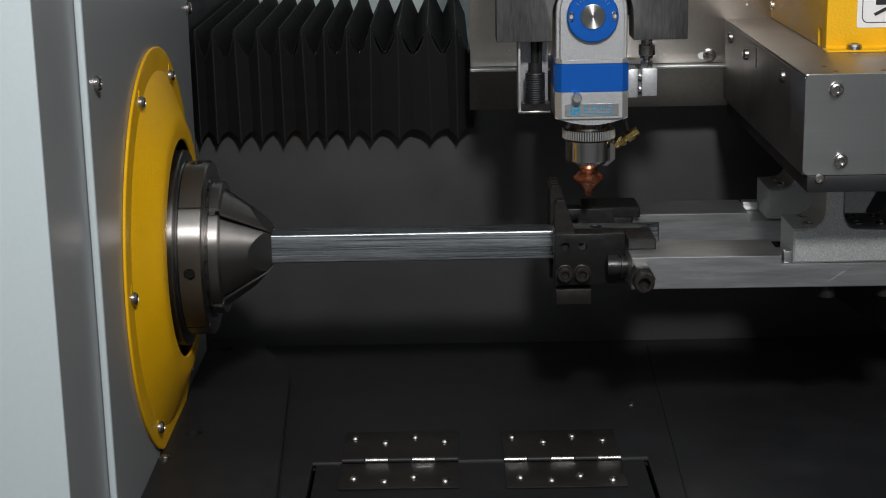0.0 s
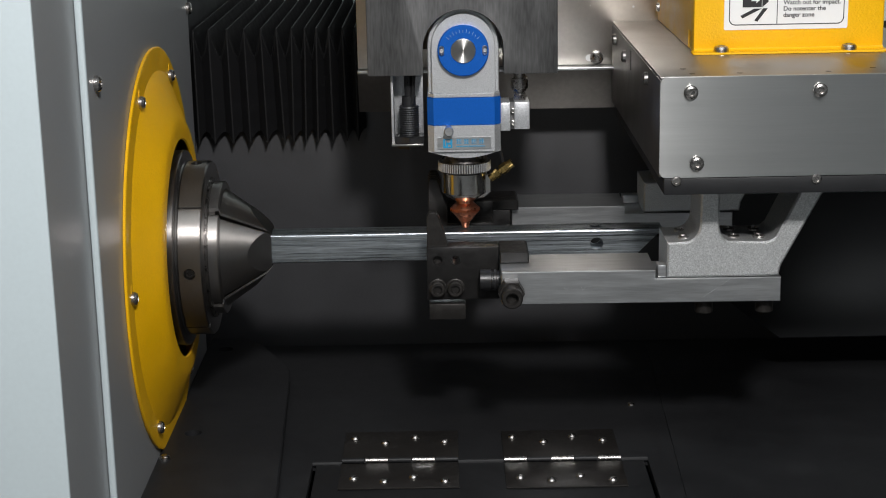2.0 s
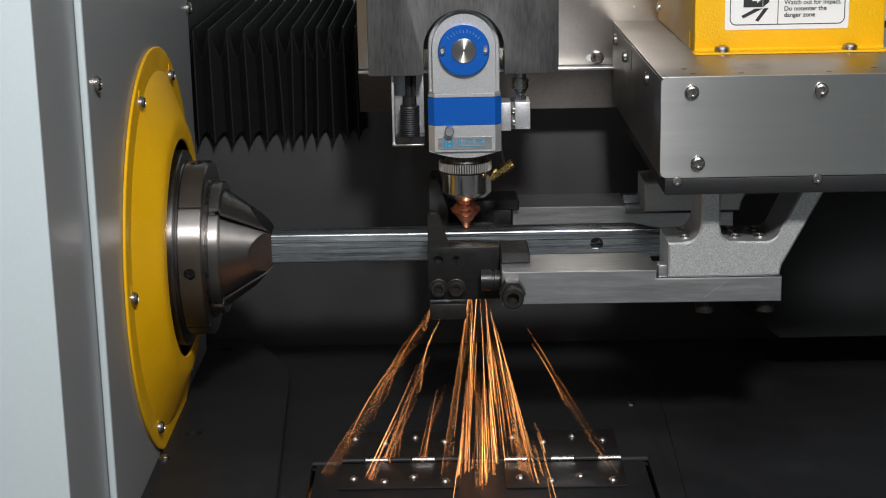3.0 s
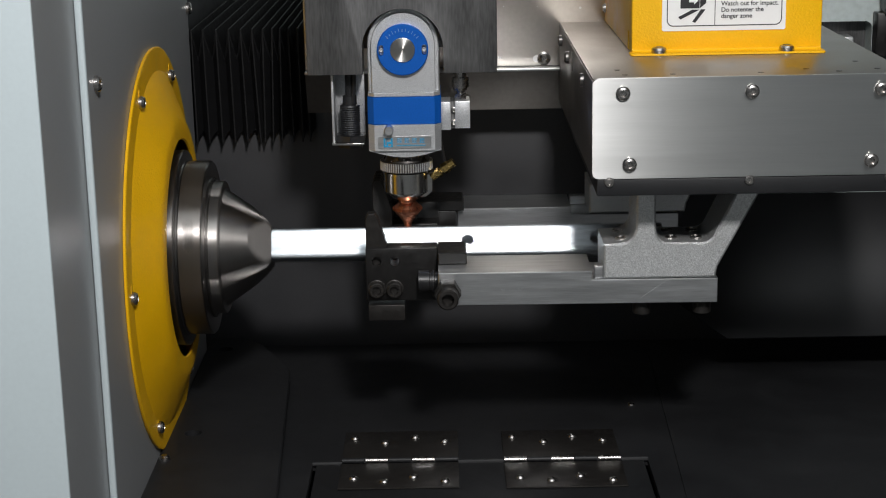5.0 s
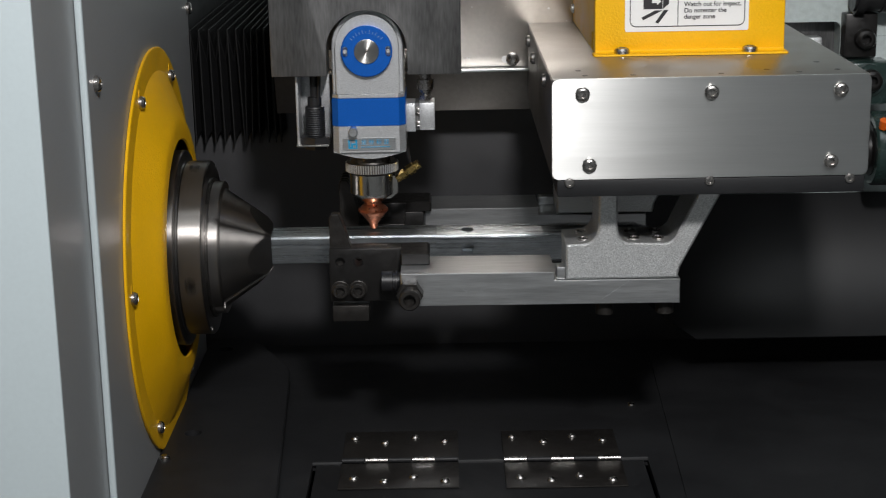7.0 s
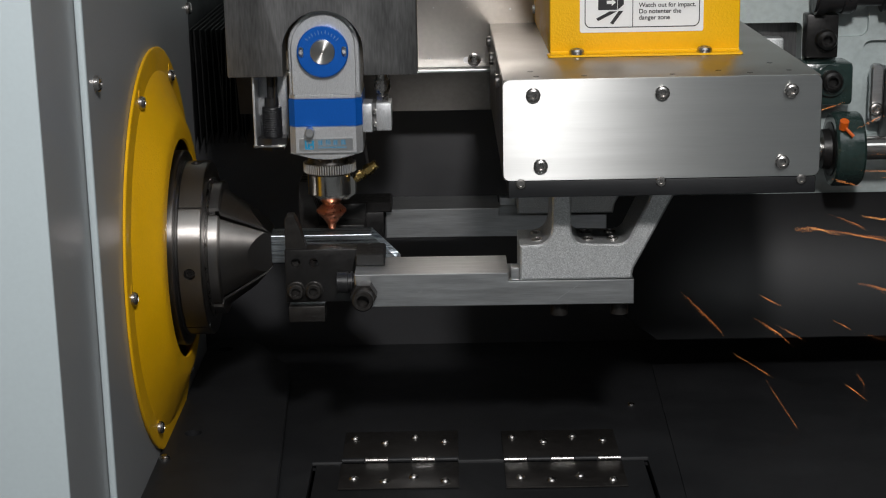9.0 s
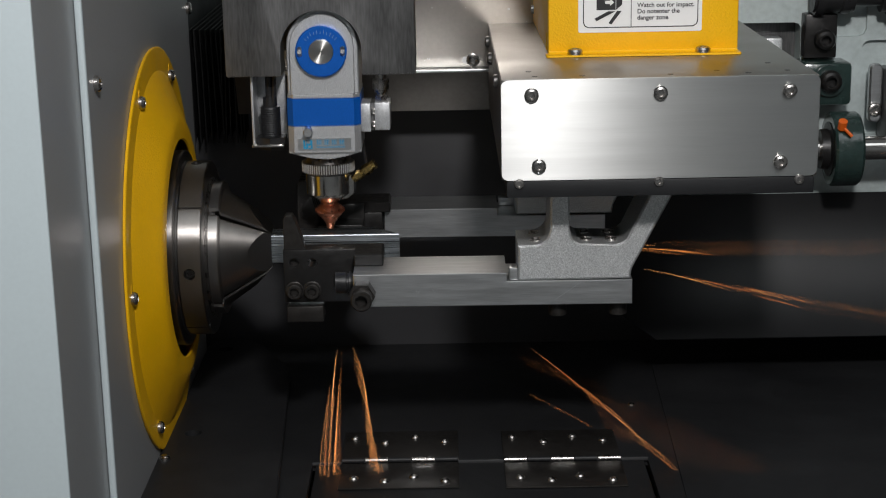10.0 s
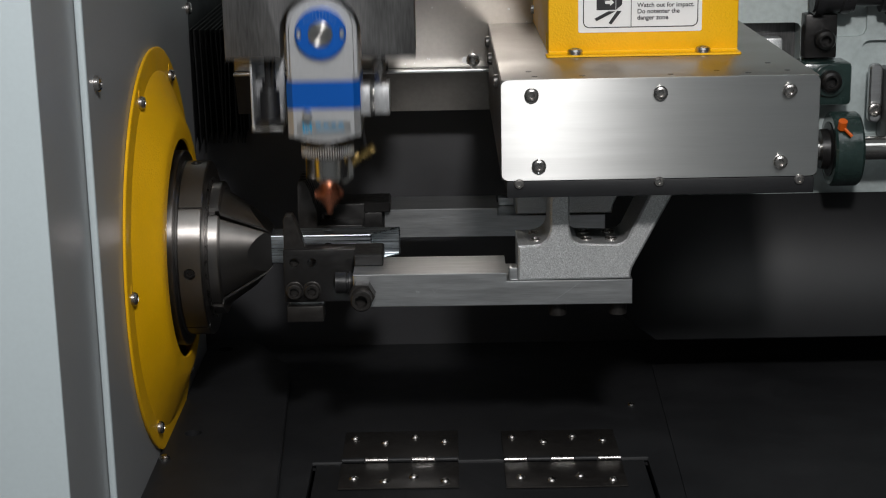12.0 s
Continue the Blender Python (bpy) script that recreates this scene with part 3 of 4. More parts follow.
part("bracket", box(B(), 0.226, 0.264, 0.428, 0.4515, 1.118, 1.1700, 0.002), M_OXIDE, frame_)
socket_screw(frame_, "cap_screw", (0.2490, 0.428, 1.1400), 0.0125, 0.013, "-Y", M_OXIDE, 0.7)
b = B()
for x0, x1, r in ((0.232, 0.280, 0.0190), (0.236, 0.246, 0.0225), (0.266, 0.276, 0.0215), (0.280, 0.312, 0.0125), (0.312, 0.420, 0.0205), (0.322, 0.332, 0.0235)):
    rod(b, (x0, 0.425, 1.192), (x1, 0.425, 1.191), r, 24)
part("hose", b, M_PLASTIC, frame_)
b = B()
prism(b, rounded(0.3045, 0.3200, 1.040, 1.110, 0.006), 0.425, 0.437, "Y", 0.002)
part("clamp", b, M_MILL, frame_)
socket_screw(frame_, "cap_screw", (0.3110, 0.425, 1.0560), 0.0085, 0.006, "-Y", M_SCREW, 0.6)
part("clamp_block", box(B(), 0.3210, 0.400, 0.405, 0.4510, 1.02, 1.105, 0.003), M_DARK, frame_)
part("sill", box(B(), -0.05, 0.56, 0.446, 0.4515, 0.9425, 0.9465, 0.0008), M_MILL, frame_)



def apron():
    """A rolled black sheet that hangs under the casting and comes forward towards its lower edge, with a cut corner."""
    b = B()
    n, radius = 18, 0.194
    rows = []
    for r in (radius, radius - 0.0015):
        row = []
        for i in range(n + 1):
            a = radians(55 * i / n)
            x0 = max(-0.05, 0.047 - 0.2 * (1 - i / n))
            y, z = 0.447 - radius + r * math.cos(a), 0.950 - r * math.sin(a)
            row.append((b.verts.new((x0, y, z)), b.verts.new((0.75, y, z))))
        rows.append(row)
    for row in rows:
        for p, q in zip(row, row[1:]):
            b.faces.new((p[0], p[1], q[1], q[0]))
    o, i_ = rows
    for k in range(n):
        for e in (0, 1):
            b.faces.new((o[k][e], o[k + 1][e], i_[k + 1][e], i_[k][e]))
    for k in (0, n):
        b.faces.new((o[k][0], o[k][1], i_[k][1], i_[k][0]))
    bmesh.ops.recalc_face_normals(b, faces=b.faces[:])
    return b


part("apron", apron(), M_SATIN, frame_, "rolled black sheet apron", crease=40)

bearing = thing("pillow_block_bearing", "dark green enamelled pillow block with an orange grease cap", "bearing")
AX = (0.0, 0.385, 1.0168)
b = B()
lathe(b, [(0.2490, 0.0270), (0.2490, 0.0415), (0.2515, 0.0438), (0.2795, 0.0438), (0.2825, 0.0415), (0.2825, 0.0200), (0.2600, 0.0200), (0.2600, 0.0270)], "X", AX, 48, close=True)
part("housing", b, M_GREEN, bearing)
part("mount", box(B(), 0.2160, 0.2790, 0.405, 0.4515, 1.0640, 1.1155, 0.006), M_GREEN, bearing)
part("boss", rod(B(), (0.2510, 0.412, 1.0950), (0.2510, 0.3990, 1.0950), 0.0185, 24), M_GREEN, bearing)
socket_screw(bearing, "cap_screw", (0.2510, 0.3990, 1.0950), 0.0130, 0.012, "-Y", M_OXIDE, 0.7)
b = B()
lathe(b, [(0.2380, 0.0140), (0.2380, 0.0230), (0.2470, 0.0240), (0.2480, 0.0320), (0.2585, 0.0265), (0.2585, 0.0140)], "X", AX, 40, close=True)
part("seal", b, M_OXIDE, bearing)
b = B()
rod(b, (0.2560, 0.352, 1.0470), (0.2560, 0.347, 1.0565), 0.0052, 18)
rod(b, (0.2575, 0.347, 1.0480), (0.2660, 0.343, 1.0390), 0.0020, 10)
part("grease_cap", b, M_ORANGE, bearing)
shaft = solid("drive_shaft", rod(B(), (0.10, AX[1], AX[2]), (0.62, AX[1], AX[2]), 0.0140, 32), M_CHROME, "bright ground steel drive shaft in the bearing", "shaft")


# ---- guide arms ----
def guide_arm(name, side, label):
    """side 1: the arm towards the opening; -1: its mirror image behind the tube."""
    arm = thing(name, label, "guide arm")

    def P(nm, b, material, lab=""):
        if side < 0:
            b.transform(Matrix.Diagonal((1, -1, 1, 1)))
            b.transform(Matrix.Translation((0, 2 * TUBE_Y, 0)))
            bmesh.ops.reverse_faces(b, faces=b.faces[:])
        return part(nm, b, material, arm, lab)

    x_bar, x_block, shift = (-0.2955, -0.2958, 0.0) if side > 0 else (-0.2740, -0.3300, 0.010)
    b = prism(B(), [(x_bar, 0.9285), (-0.0170, 0.9275), (-0.0170, 0.9525), (-0.1422, 0.9530), (-0.1422, 0.9618), (x_bar, 0.9622)], 0.060, 0.1290, "Y", 0.0007)
    P("bar", b, M_MILL, "milled aluminium bar")
    b = box(B(), -0.1395, -0.1312 + shift, 0.0625, 0.078, 0.9535, 0.9660 if side > 0 else 0.9625, 0.0006)
    P("shim", b, M_MILL)
    fil = [(-0.1306, 0.9535), (-0.1306, 0.9890), (-0.1150, 0.9895), (-0.1090, 0.9905), (-0.1040, 0.9935), (-0.1005, 0.9985), (-0.0988, 1.0050), (-0.0982, 1.0518),
           (-0.0795, 1.0518), (-0.0795, 1.0050), (-0.0782, 0.9975), (-0.0750, 0.9930), (-0.0700, 0.9900), (-0.0330, 0.9890), (-0.0270, 0.9908), (-0.0225, 0.9945),
           (0.0055, 1.0518), (0.0290, 1.0518), (-0.0175, 0.9640), (-0.0195, 0.9535)]
    P("bracket", prism(B(), [(x + shift, z) for x, z in fil], 0.0605, 0.1285, "Y", 0.0019), M_CAST, "sand-blasted cast aluminium bracket")
    for x in (-0.112, -0.062, -0.037):
        for y in (0.080, 0.110):
            b = B()
            lathe(b, [(0.9885, 0.0060), (0.9912, 0.0060), (0.9917, 0.0050), (0.9905, 0.0046), (0.9905, 0.0003)], "Z", (x + shift, y, 0), 18)
            P("screw", b, M_SCREW)
    for x in (-0.0905, -0.0295):
        P("bolt", rod(B(), (x, 0.080, 0.9285), (x, 0.080, 0.9125), 0.0090, 18), M_OXIDE_WORN)
    for line in (((-0.2165, 0.9462), (-0.2142, 0.9420), (-0.2115, 0.9465)), ((-0.2330, 0.9455), (-0.2322, 0.9428), (-0.2311, 0.9446), (-0.2300, 0.9426), (-0.2290, 0.9456)),
                 ((-0.0943, 0.9330), (-0.0679, 0.9512))):
        b = B()
        for (x0, z0), (x1, z1) in zip(line, line[1:]):
            rod(b, (x0, 0.0600, z0), (x1, 0.0600, z1), 0.00014, 4)
        P("scribed_mark", b, M_BODY)
    # clamp screw on the bar's end
    b = B()
    hexagon(b, (-0.2862, 0.051, 0.9445), 0.0132, 0.018)
    P("clamp_nut", b, M_OXIDE_WORN)
    b = B()
    lathe(b, [(0.044, 0.0105), (0.028, 0.0105), (0.0265, 0.0092), (0.0265, 0.0062), (0.036, 0.0058), (0.036, 0.0004)], "Y", (-0.2862, 0, 0.9440), 24)
    P("clamp_screw", b, M_OXIDE_WORN)
    # jaw
    b = box(B(), -0.3705, -0.2960, 0.1200, 0.1440, 0.9175, 0.9735, 0.0010)
    cuts = [cyl((x, 0.10, 0.9597), (x, 0.15, 0.9597), 0.0049, 20) for x in (-0.3594, -0.3408)]
    P("jaw_plate", carve(b, cuts), M_OXIDE, "black oxide jaw plate with two holes")
    for x in (-0.3597, -0.3415):
        b = B()
        lathe(b, [(0.1200, 0.0082), (0.1130, 0.0082), (0.1118, 0.0070), (0.1118, 0.0046), (0.1160, 0.0042), (0.1160, 0.0003)], "Y", (x, 0, 0.9302), 24)
        P("cap_screw", b, M_OXIDE_WORN)
        b = B()
        lathe(b, [(0.1200, 0.0097), (0.1180, 0.0097), (0.1176, 0.0090), (0.1176, 0.0080)], "Y", (x, 0, 0.9306), 24)
        P("washer", b, M_OXIDE_WORN)
    P("jaw_foot", box(B(), -0.3690, -0.3310, 0.1230, 0.1500, 0.8950, 0.9120, 0.0012), M_OXIDE_WORN)
    P("jaw_block", prism(B(), [(x_block, 0.9624), (-0.2665, 0.9624), (-0.2665, 0.9725), (-0.2685, 0.9742), (x_block, 0.9742)], 0.0930, 0.1420, "Y", 0.0010), M_OXIDE)
    if side < 0:
        P("jaw_web", box(B(), x_block, -0.2760, 0.1000, 0.1415, 0.9300, 0.9622, 0.0010), M_OXIDE)
    P("jaw_bridge", box(B(), -0.3500, -0.2970, 0.1442, 0.1750, 0.9300, 0.9560, 0.0010), M_OXIDE)
    b = B()
    lathe(b, [(-0.3170, 0.0040), (-0.3160, 0.0110), (-0.3050, 0.0112), (-0.3045, 0.0095), (-0.3025, 0.0095), (-0.3020, 0.0112), (-0.3000, 0.0112), (-0.2995, 0.0095), (-0.2955, 0.0095)], "X", (0, 0.106, 0.9420), 24)
    P("end_screw", b, M_PLASTIC)
    for y0 in ((0.1270,) if side > 0 else (0.1270, 0.1420, 0.1570, 0.1700)):
        fin = prism(B(), [(-0.3700, 0.9300), (-0.3700, 1.0035), (-0.3672, 1.0085), (-0.3605, 1.0085), (-0.3570, 1.0020), (-0.3480, 0.9735), (-0.3480, 0.9300)], y0, y0 + (0.0150 if side > 0 else 0.0080), "Y", 0.0008)
        P("finger", fin, M_OXIDE_WORN)
    return arm


arm_front = guide_arm("guide_arm", 1, "milled aluminium guide arm with a black jaw")
arm_rear = guide_arm("guide_arm", -1, "milled aluminium guide arm with a black jaw behind the tube")

# ---- laser head ----
head = thing("laser_head", "silver and blue laser cutting head with a copper nozzle", "laser head")
HX, HY = -0.3290, 0.2365


def octagon(w, c, h0, h1, d0, d1):
    """The body's plan: flat front with chamfered corners."""
    return prism(B(), [(HX - w, d0 + c), (HX - w + c, d0), (HX + w - c, d0), (HX + w, d0 + c), (HX + w, d1), (HX - w, d1)], h0, h1, "Z", 0.0005)


part("lower_body", octagon(0.0385, 0.0065, 1.0660, 1.0945, 0.1965, 0.275), M_BODY, head)
b = B()
n = 14
pts = [(HX - 0.0385 + 0.077 * i / n, 1.0662 - 0.0075 * math.sin(math.pi * i / n)) for i in range(n + 1)]
prism(b, pts + [(HX + 0.0385, 1.0664), (HX - 0.0385, 1.0664)], 0.2005, 0.275, "Y")
part("belly", b, M_BODY, head)
part("blue_band", octagon(0.0388, 0.0066, 1.0948, 1.1240, 0.1960, 0.275), M_BLUE, head, "blue anodised band")
part("ridge", octagon(0.0380, 0.0064, 1.1243, 1.1285, 0.1968, 0.275), M_BODY, head)
b = B()
arch = [(HX - 0.0335, 1.1288), (HX - 0.0335, 1.1790)] + [(HX - 0.0335 * math.cos(radians(a)), 1.1790 + 0.0335 * math.sin(radians(a))) for a in range(12, 180, 12)] + [(HX + 0.0335, 1.1790), (HX + 0.0335, 1.1288)]
prism(b, arch, 0.1965, 0.2050, "Y", 0.0006)
part("face_plate", b, M_BODY, head)
b = B()
arch2 = [(HX - 0.0375, 1.1288), (HX - 0.0375, 1.1790)] + [(HX - 0.0375 * math.cos(radians(a)), 1.1790 + 0.0375 * math.sin(radians(a))) for a in range(12, 180, 12)] + [(HX + 0.0375, 1.1790), (HX + 0.0375, 1.1288)]
prism(b, arch2, 0.2052, 0.275, "Y", 0.0010)
part("upper_body", b, M_BODY, head)
b = B()
lathe(b, [(0.1962, 0.0130), (0.1962, 0.0268), (0.1900, 0.0268), (0.1890, 0.0258), (0.1890, 0.0130)], "Y", (HX, 0, 1.1745), 56, close=True)
b = carve(b, [prism(B(), rounded(HX + sx * 0.0225 - 0.0026, HX + sx * 0.0225 + 0.0026, 1.1690, 1.1800, 0.0025), 0.18, 0.21, "Y") for sx in (-1, 1)])
dial = part("dial", b, M_BLUE, head, "blue anodised dial ring with slots")
b = B()
lathe(b, [(0.1960, 0.0128), (0.1880, 0.0128), (0.1876, 0.0122), (0.1876, 0.0016), (0.1895, 0.0012), (0.1895, 0.0002)], "Y", (HX, 0, 1.1745), 48)
part("hub", b, M_TURNED, dial, "turned steel hub")
for sx in (-1, 1):
    b = B()
    lathe(b, [(0.1962, 0.0024), (0.1885, 0.0024), (0.1880, 0.0018), (0.1895, 0.0010), (0.1895, 0.0002)], "Y", (HX + sx * 0.0225, 0, 1.1745), 16)
    part("screw", b, M_BODY, dial)
for a in range(40, 141, 10):
    t = radians(a)
    r0, r1 = 0.0188, 0.0215 if a % 20 else 0.0225
    part("tick", rod(B(), (HX + r0 * math.cos(t), 0.18895, 1.1745 + r0 * math.sin(t)), (HX + r1 * math.cos(t), 0.18895, 1.1745 + r1 * math.sin(t)), 0.00022, 5), M_BODY, dial)
b = B()
lathe(b, [(0.1960, 0.0050), (0.1850, 0.0050), (0.1840, 0.0042), (0.1840, 0.0003)], "Y", (HX - 0.0165, 0, 1.0900), 24)
part("knob", b, M_MILL, head)
tag = part("name_plate", prism(B(), rounded(HX - 0.0285, HX + 0.0280, 1.0690, 1.0822, 0.0016), 0.1957, 0.1966, "Y", 0.0002), M_MILL, head, "small bright name plate with blue print")
b = box(B(), HX - 0.0225, HX - 0.0130, 0.1952, 0.1958, 1.0708, 1.0802)
b = carve(b, [box(B(), HX - 0.0207, HX - 0.0195, 0.19, 0.20, 1.0728, 1.0795), box(B(), HX - 0.0190, HX - 0.0150, 0.19, 0.20, 1.0765, 1.0795), box(B(), HX - 0.0175, HX - 0.0145, 0.19, 0.20, 1.0718, 1.0745)])
part("emblem", b, M_CYAN, tag)
b = B()
for i in range(4):
    x = HX - 0.0088 + 0.0080 * i
    for k in range(4):
        box(b, x + 0.0004 * (k % 2), x + 0.0056, 0.1953, 0.1958, 1.0752 + 0.0015 * k, 1.0756 + 0.0015 * k)
    for dx in (0.0012, 0.0036):
        box(b, x + dx, x + dx + 0.0005, 0.1954, 0.1957, 1.0750, 1.0800)
box(b, HX - 0.0088, HX + 0.0215, 0.1953, 0.1958, 1.0720, 1.0728)
part("print", b, M_CYAN, tag)
b = B()
lathe(b, [(1.0600, 0.0200), (1.0500, 0.0260), (1.0495, 0.0278), (1.0390, 0.0278), (1.0380, 0.0265), (1.0375, 0.0200)], "Z", (HX, HY, 0), 72)
part("knurled_ring", b, M_CHUCKDARK, head)
b = B()
for i in range(64):
    t = 2 * math.pi * i / 64
    x, y = HX + 0.0280 * math.cos(t), HY + 0.0280 * math.sin(t)
    rod(b, (x, y, 1.0396), (x, y, 1.0489), 0.0008, 6)
part("knurling", b, M_BODY, head)
b = B()
lathe(b, [(1.0378, 0.0235), (1.0370, 0.0252), (1.0155, 0.0252), (1.0145, 0.0245), (1.0060, 0.0130), (1.0055, 0.0100)], "Z", (HX, HY, 0), 64)
prism(b, [(HX + 0.010, 1.0350), (HX + 0.0285, 1.0350), (HX + 0.0285, 1.0160), (HX + 0.0200, 1.0090), (HX + 0.010, 1.0090)], HY - 0.011, HY + 0.011, "Y", 0.001)
part("ceramic_holder", b, M_CHROME, head)
b = B()
lathe(b, [(1.0058, 0.0090), (1.0020, 0.0095), (1.0015, 0.0105), (0.9965, 0.0158), (0.9935, 0.0158), (0.9918, 0.0146), (0.9830, 0.0072), (0.9808, 0.0056), (0.9795, 0.0048), (0.9745, 0.0036), (0.9738, 0.0028), (0.9738, 0.0010)], "Z", (HX, HY, 0), 48)
noz = part("nozzle", b, M_COPPER, head, "turned copper nozzle")
b = B()
for i in range(52):
    t = 2 * math.pi * i / 52
    x, y = HX + 0.0158 * math.cos(t), HY + 0.0158 * math.sin(t)
    rod(b, (x, y, 0.9936), (x, y, 0.9964), 0.0005, 5)
part("knurl", b, M_COPPER, noz)
b = B()
for k, (d0, d1, r) in enumerate(((0.000, 0.007, 0.0042), (0.0072, 0.0120, 0.0055), (0.0122, 0.0150, 0.0038), (0.0152, 0.0235, 0.0060), (0.0237, 0.0300, 0.0050))):
    u = Vector((0.80, -0.10, 0.59))
    u.normalize()
    p0 = Vector((HX + 0.0275, HY - 0.012, 1.0310))
    rod(b, p0 + u * d0, p0 + u * d1, r, 6 if k in (1, 3) else 14)
part("brass_fitting", b, M_BRASS, head, "brass connector fitting")
part("cable", rod(B(), (HX + 0.0420, HY - 0.010, 1.0450), (HX + 0.034, HY + 0.03, 1.085), 0.0018, 8), M_PLASTIC, head)
part("gas_block", box(B(), HX + 0.0388, HX + 0.0490, 0.205, 0.240, 1.0865, 1.1165, 0.0006), M_BODY, head)
part("gas_block", box(B(), HX + 0.0535, HX + 0.0695, 0.205, 0.240, 1.0880, 1.1170, 0.0006), M_BODY, head)
part("gas_block_core", box(B(), HX + 0.0480, HX + 0.0545, 0.212, 0.240, 1.0870, 1.1160), M_DARK, head)
for z in (1.0945, 1.1080):
    b = B()
    lathe(b, [(0.212, 0.0034), (0.206, 0.0030), (0.205, 0.0003)], "Y", (HX + 0.0520, 0, z), 6)
    part("screw", b, M_CHROME, head)
b = B()
hexagon(b, (HX + 0.0600, 0.222, 1.1200), 0.0070, 0.0055, "Z")
lathe(b, [(1.1228, 0.0040), (1.1262, 0.0040), (1.1263, 0.0068), (1.1290, 0.0070), (1.1295, 0.0088), (1.1400, 0.0088), (1.1405, 0.0060), (1.1700, 0.0060)], "Z", (HX + 0.0600, 0.222, 0), 24)
part("hose_fitting", b, M_SCREW, head, "dark hose fitting")

mount = thing("head_mount", "dark steel mounting block with an arched cutout", "machine block")
b = box(B(), -0.4290, -0.2305, 0.1880, 0.2350, 1.1495, 1.4000, 0.0012)
ac = [(HX - 0.0425, 1.10), (HX - 0.0425, 1.1690)] + [(HX - 0.0425 * math.cos(radians(a)), 1.1750 + 0.0425 * math.sin(radians(a))) for a in range(10, 180, 10)] + [(HX + 0.0425, 1.1690), (HX + 0.0425, 1.10)]
b = carve(b, [prism(B(), ac, 0.14, 0.25, "Y")])
part("block", b, M_DARK, mount)
part("slide", box(B(), -0.4100, -0.2480, 0.2760, 0.4200, 1.1650, 1.4000, 0.002), M_DARK, mount)
part("web", box(B(), -0.4200, -0.2400, 0.2355, 0.2755, 1.2180, 1.4000, 0.002), M_DARK, mount)

sensor = thing("distance_sensor", "black cylindrical sensor in a bent bright bracket", "sensor")
b = box(B(), -0.4060, -0.4035, 0.205, 0.245, 1.0745, 1.1650, 0.0004)
box(b, -0.4060, -0.3725, 0.243, 0.2455, 1.0745, 1.1650, 0.0004)
part("bracket", b, M_BODY, sensor)
b = box(B(), -0.4065, -0.3725, 0.200, 0.2455, 1.0725, 1.0748, 0.0004)
part("bracket_foot", b, M_CHROME, sensor)
b = B()
lathe(b, [(1.0690, 0.0085), (1.0720, 0.0090), (1.0725, 0.0090)] + [(1.0790 + 0.0012 * i, 0.0108 if i % 2 else 0.0100) for i in range(28)] + [(1.1130, 0.0100), (1.1138, 0.0076), (1.1230, 0.0074), (1.1236, 0.0045), (1.1700, 0.0045)], "Z", (-0.3875, 0.2200, 0), 28)
part("barrel", b, M_PLASTIC, sensor)
part("nut", hexagon(B(), (-0.3875, 0.2200, 1.0780), 0.0178, 0.0062, "Z"), M_PLASTIC, sensor)
part("nut", hexagon(B(), (-0.3875, 0.2200, 1.0700), 0.0140, 0.0046, "Z"), M_PLASTIC, sensor)
b = B()
rod(b, (-0.3835, 0.2150, 1.1150), (-0.3800, 0.2150, 1.1700), 0.0020, 8)
part("cable", b, M_PLASTIC, sensor)

# ---- bellows ----
bellows = thing("bellows", "black pleated cloth bellows that folds between wall and carriage", "bellows")
PLEATS, PANEL, FRONT = 12, 0.0410, 0.0190
BX0, BY, BZ0, BZ1, BDEPTH = -0.3220, 0.5240, 1.0105, 1.1530, 0.50
PANELS = []


def pleat_front():
    """A front panel: hinged at its outer ridge, its top edge sagging to the inner fold, with a sewn welt."""
    b = B()
    n = 8
    sag = [(FRONT * i / n, BZ1 - 0.036 * math.sin(0.5 * math.pi * i / n) ** 0.9) for i in range(n + 1)]
    hem = [(FRONT * i / n, BZ0 + 0.0125 * math.sin(0.5 * math.pi * i / n) ** 0.8) for i in range(n + 1)]
    prism(b, hem[:1] + sag + [(FRONT * 1.22, sag[-1][1]), (FRONT * 1.22, hem[-1][1])] + hem[:0:-1], -0.0004, 0.0004, "Y")
    k = len(b.faces)
    rod(b, (0, 0, BZ0), (0, 0, BZ1), 0.0010, 6)
    for (x0, z0), (x1, z1) in zip(sag, sag[1:]):
        rod(b, (x0, 0, z0), (x1, 0, z1), 0.0010, 6)
    b.faces.ensure_lookup_table()
    for f in b.faces[k:]:
        f.material_index = 1
    me = mesh_of(b, "front_panel", M_BELLOWS)
    me.materials.append(M_WELT)
    return me


def pleat_top():
    b = B()
    prism(b, [(0.0, 0.0), (0.0, BDEPTH), (PANEL, BDEPTH - 0.03), (PANEL, 0.0110)], -0.0004, 0.0004, "Z")
    k = len(b.faces)
    rod(b, (0, 0, 0), (0, BDEPTH, 0), 0.0007, 6)
    b.faces.ensure_lookup_table()
    for f in b.faces[k:]:
        f.material_index = 1
    me = mesh_of(b, "top_panel", M_BELLOWS)
    me.materials.append(M_WELT)
    return me


part("end_frame", box(B(), BX0 - 0.012, BX0 - 0.002, BY - 0.004, BY + 0.54, 0.990, 1.240, 0.001), M_BLACKPAINT, bellows)
ME_FRONT, ME_TOP = pleat_front(), pleat_top()
for i in range(PLEATS):
    for sgn in (-1, 1):
        f = new("front_panel", ME_FRONT)
        t = new("top_panel", ME_TOP)
        f.parent = t.parent = bellows
        PANELS.append((f, t, i, sgn))


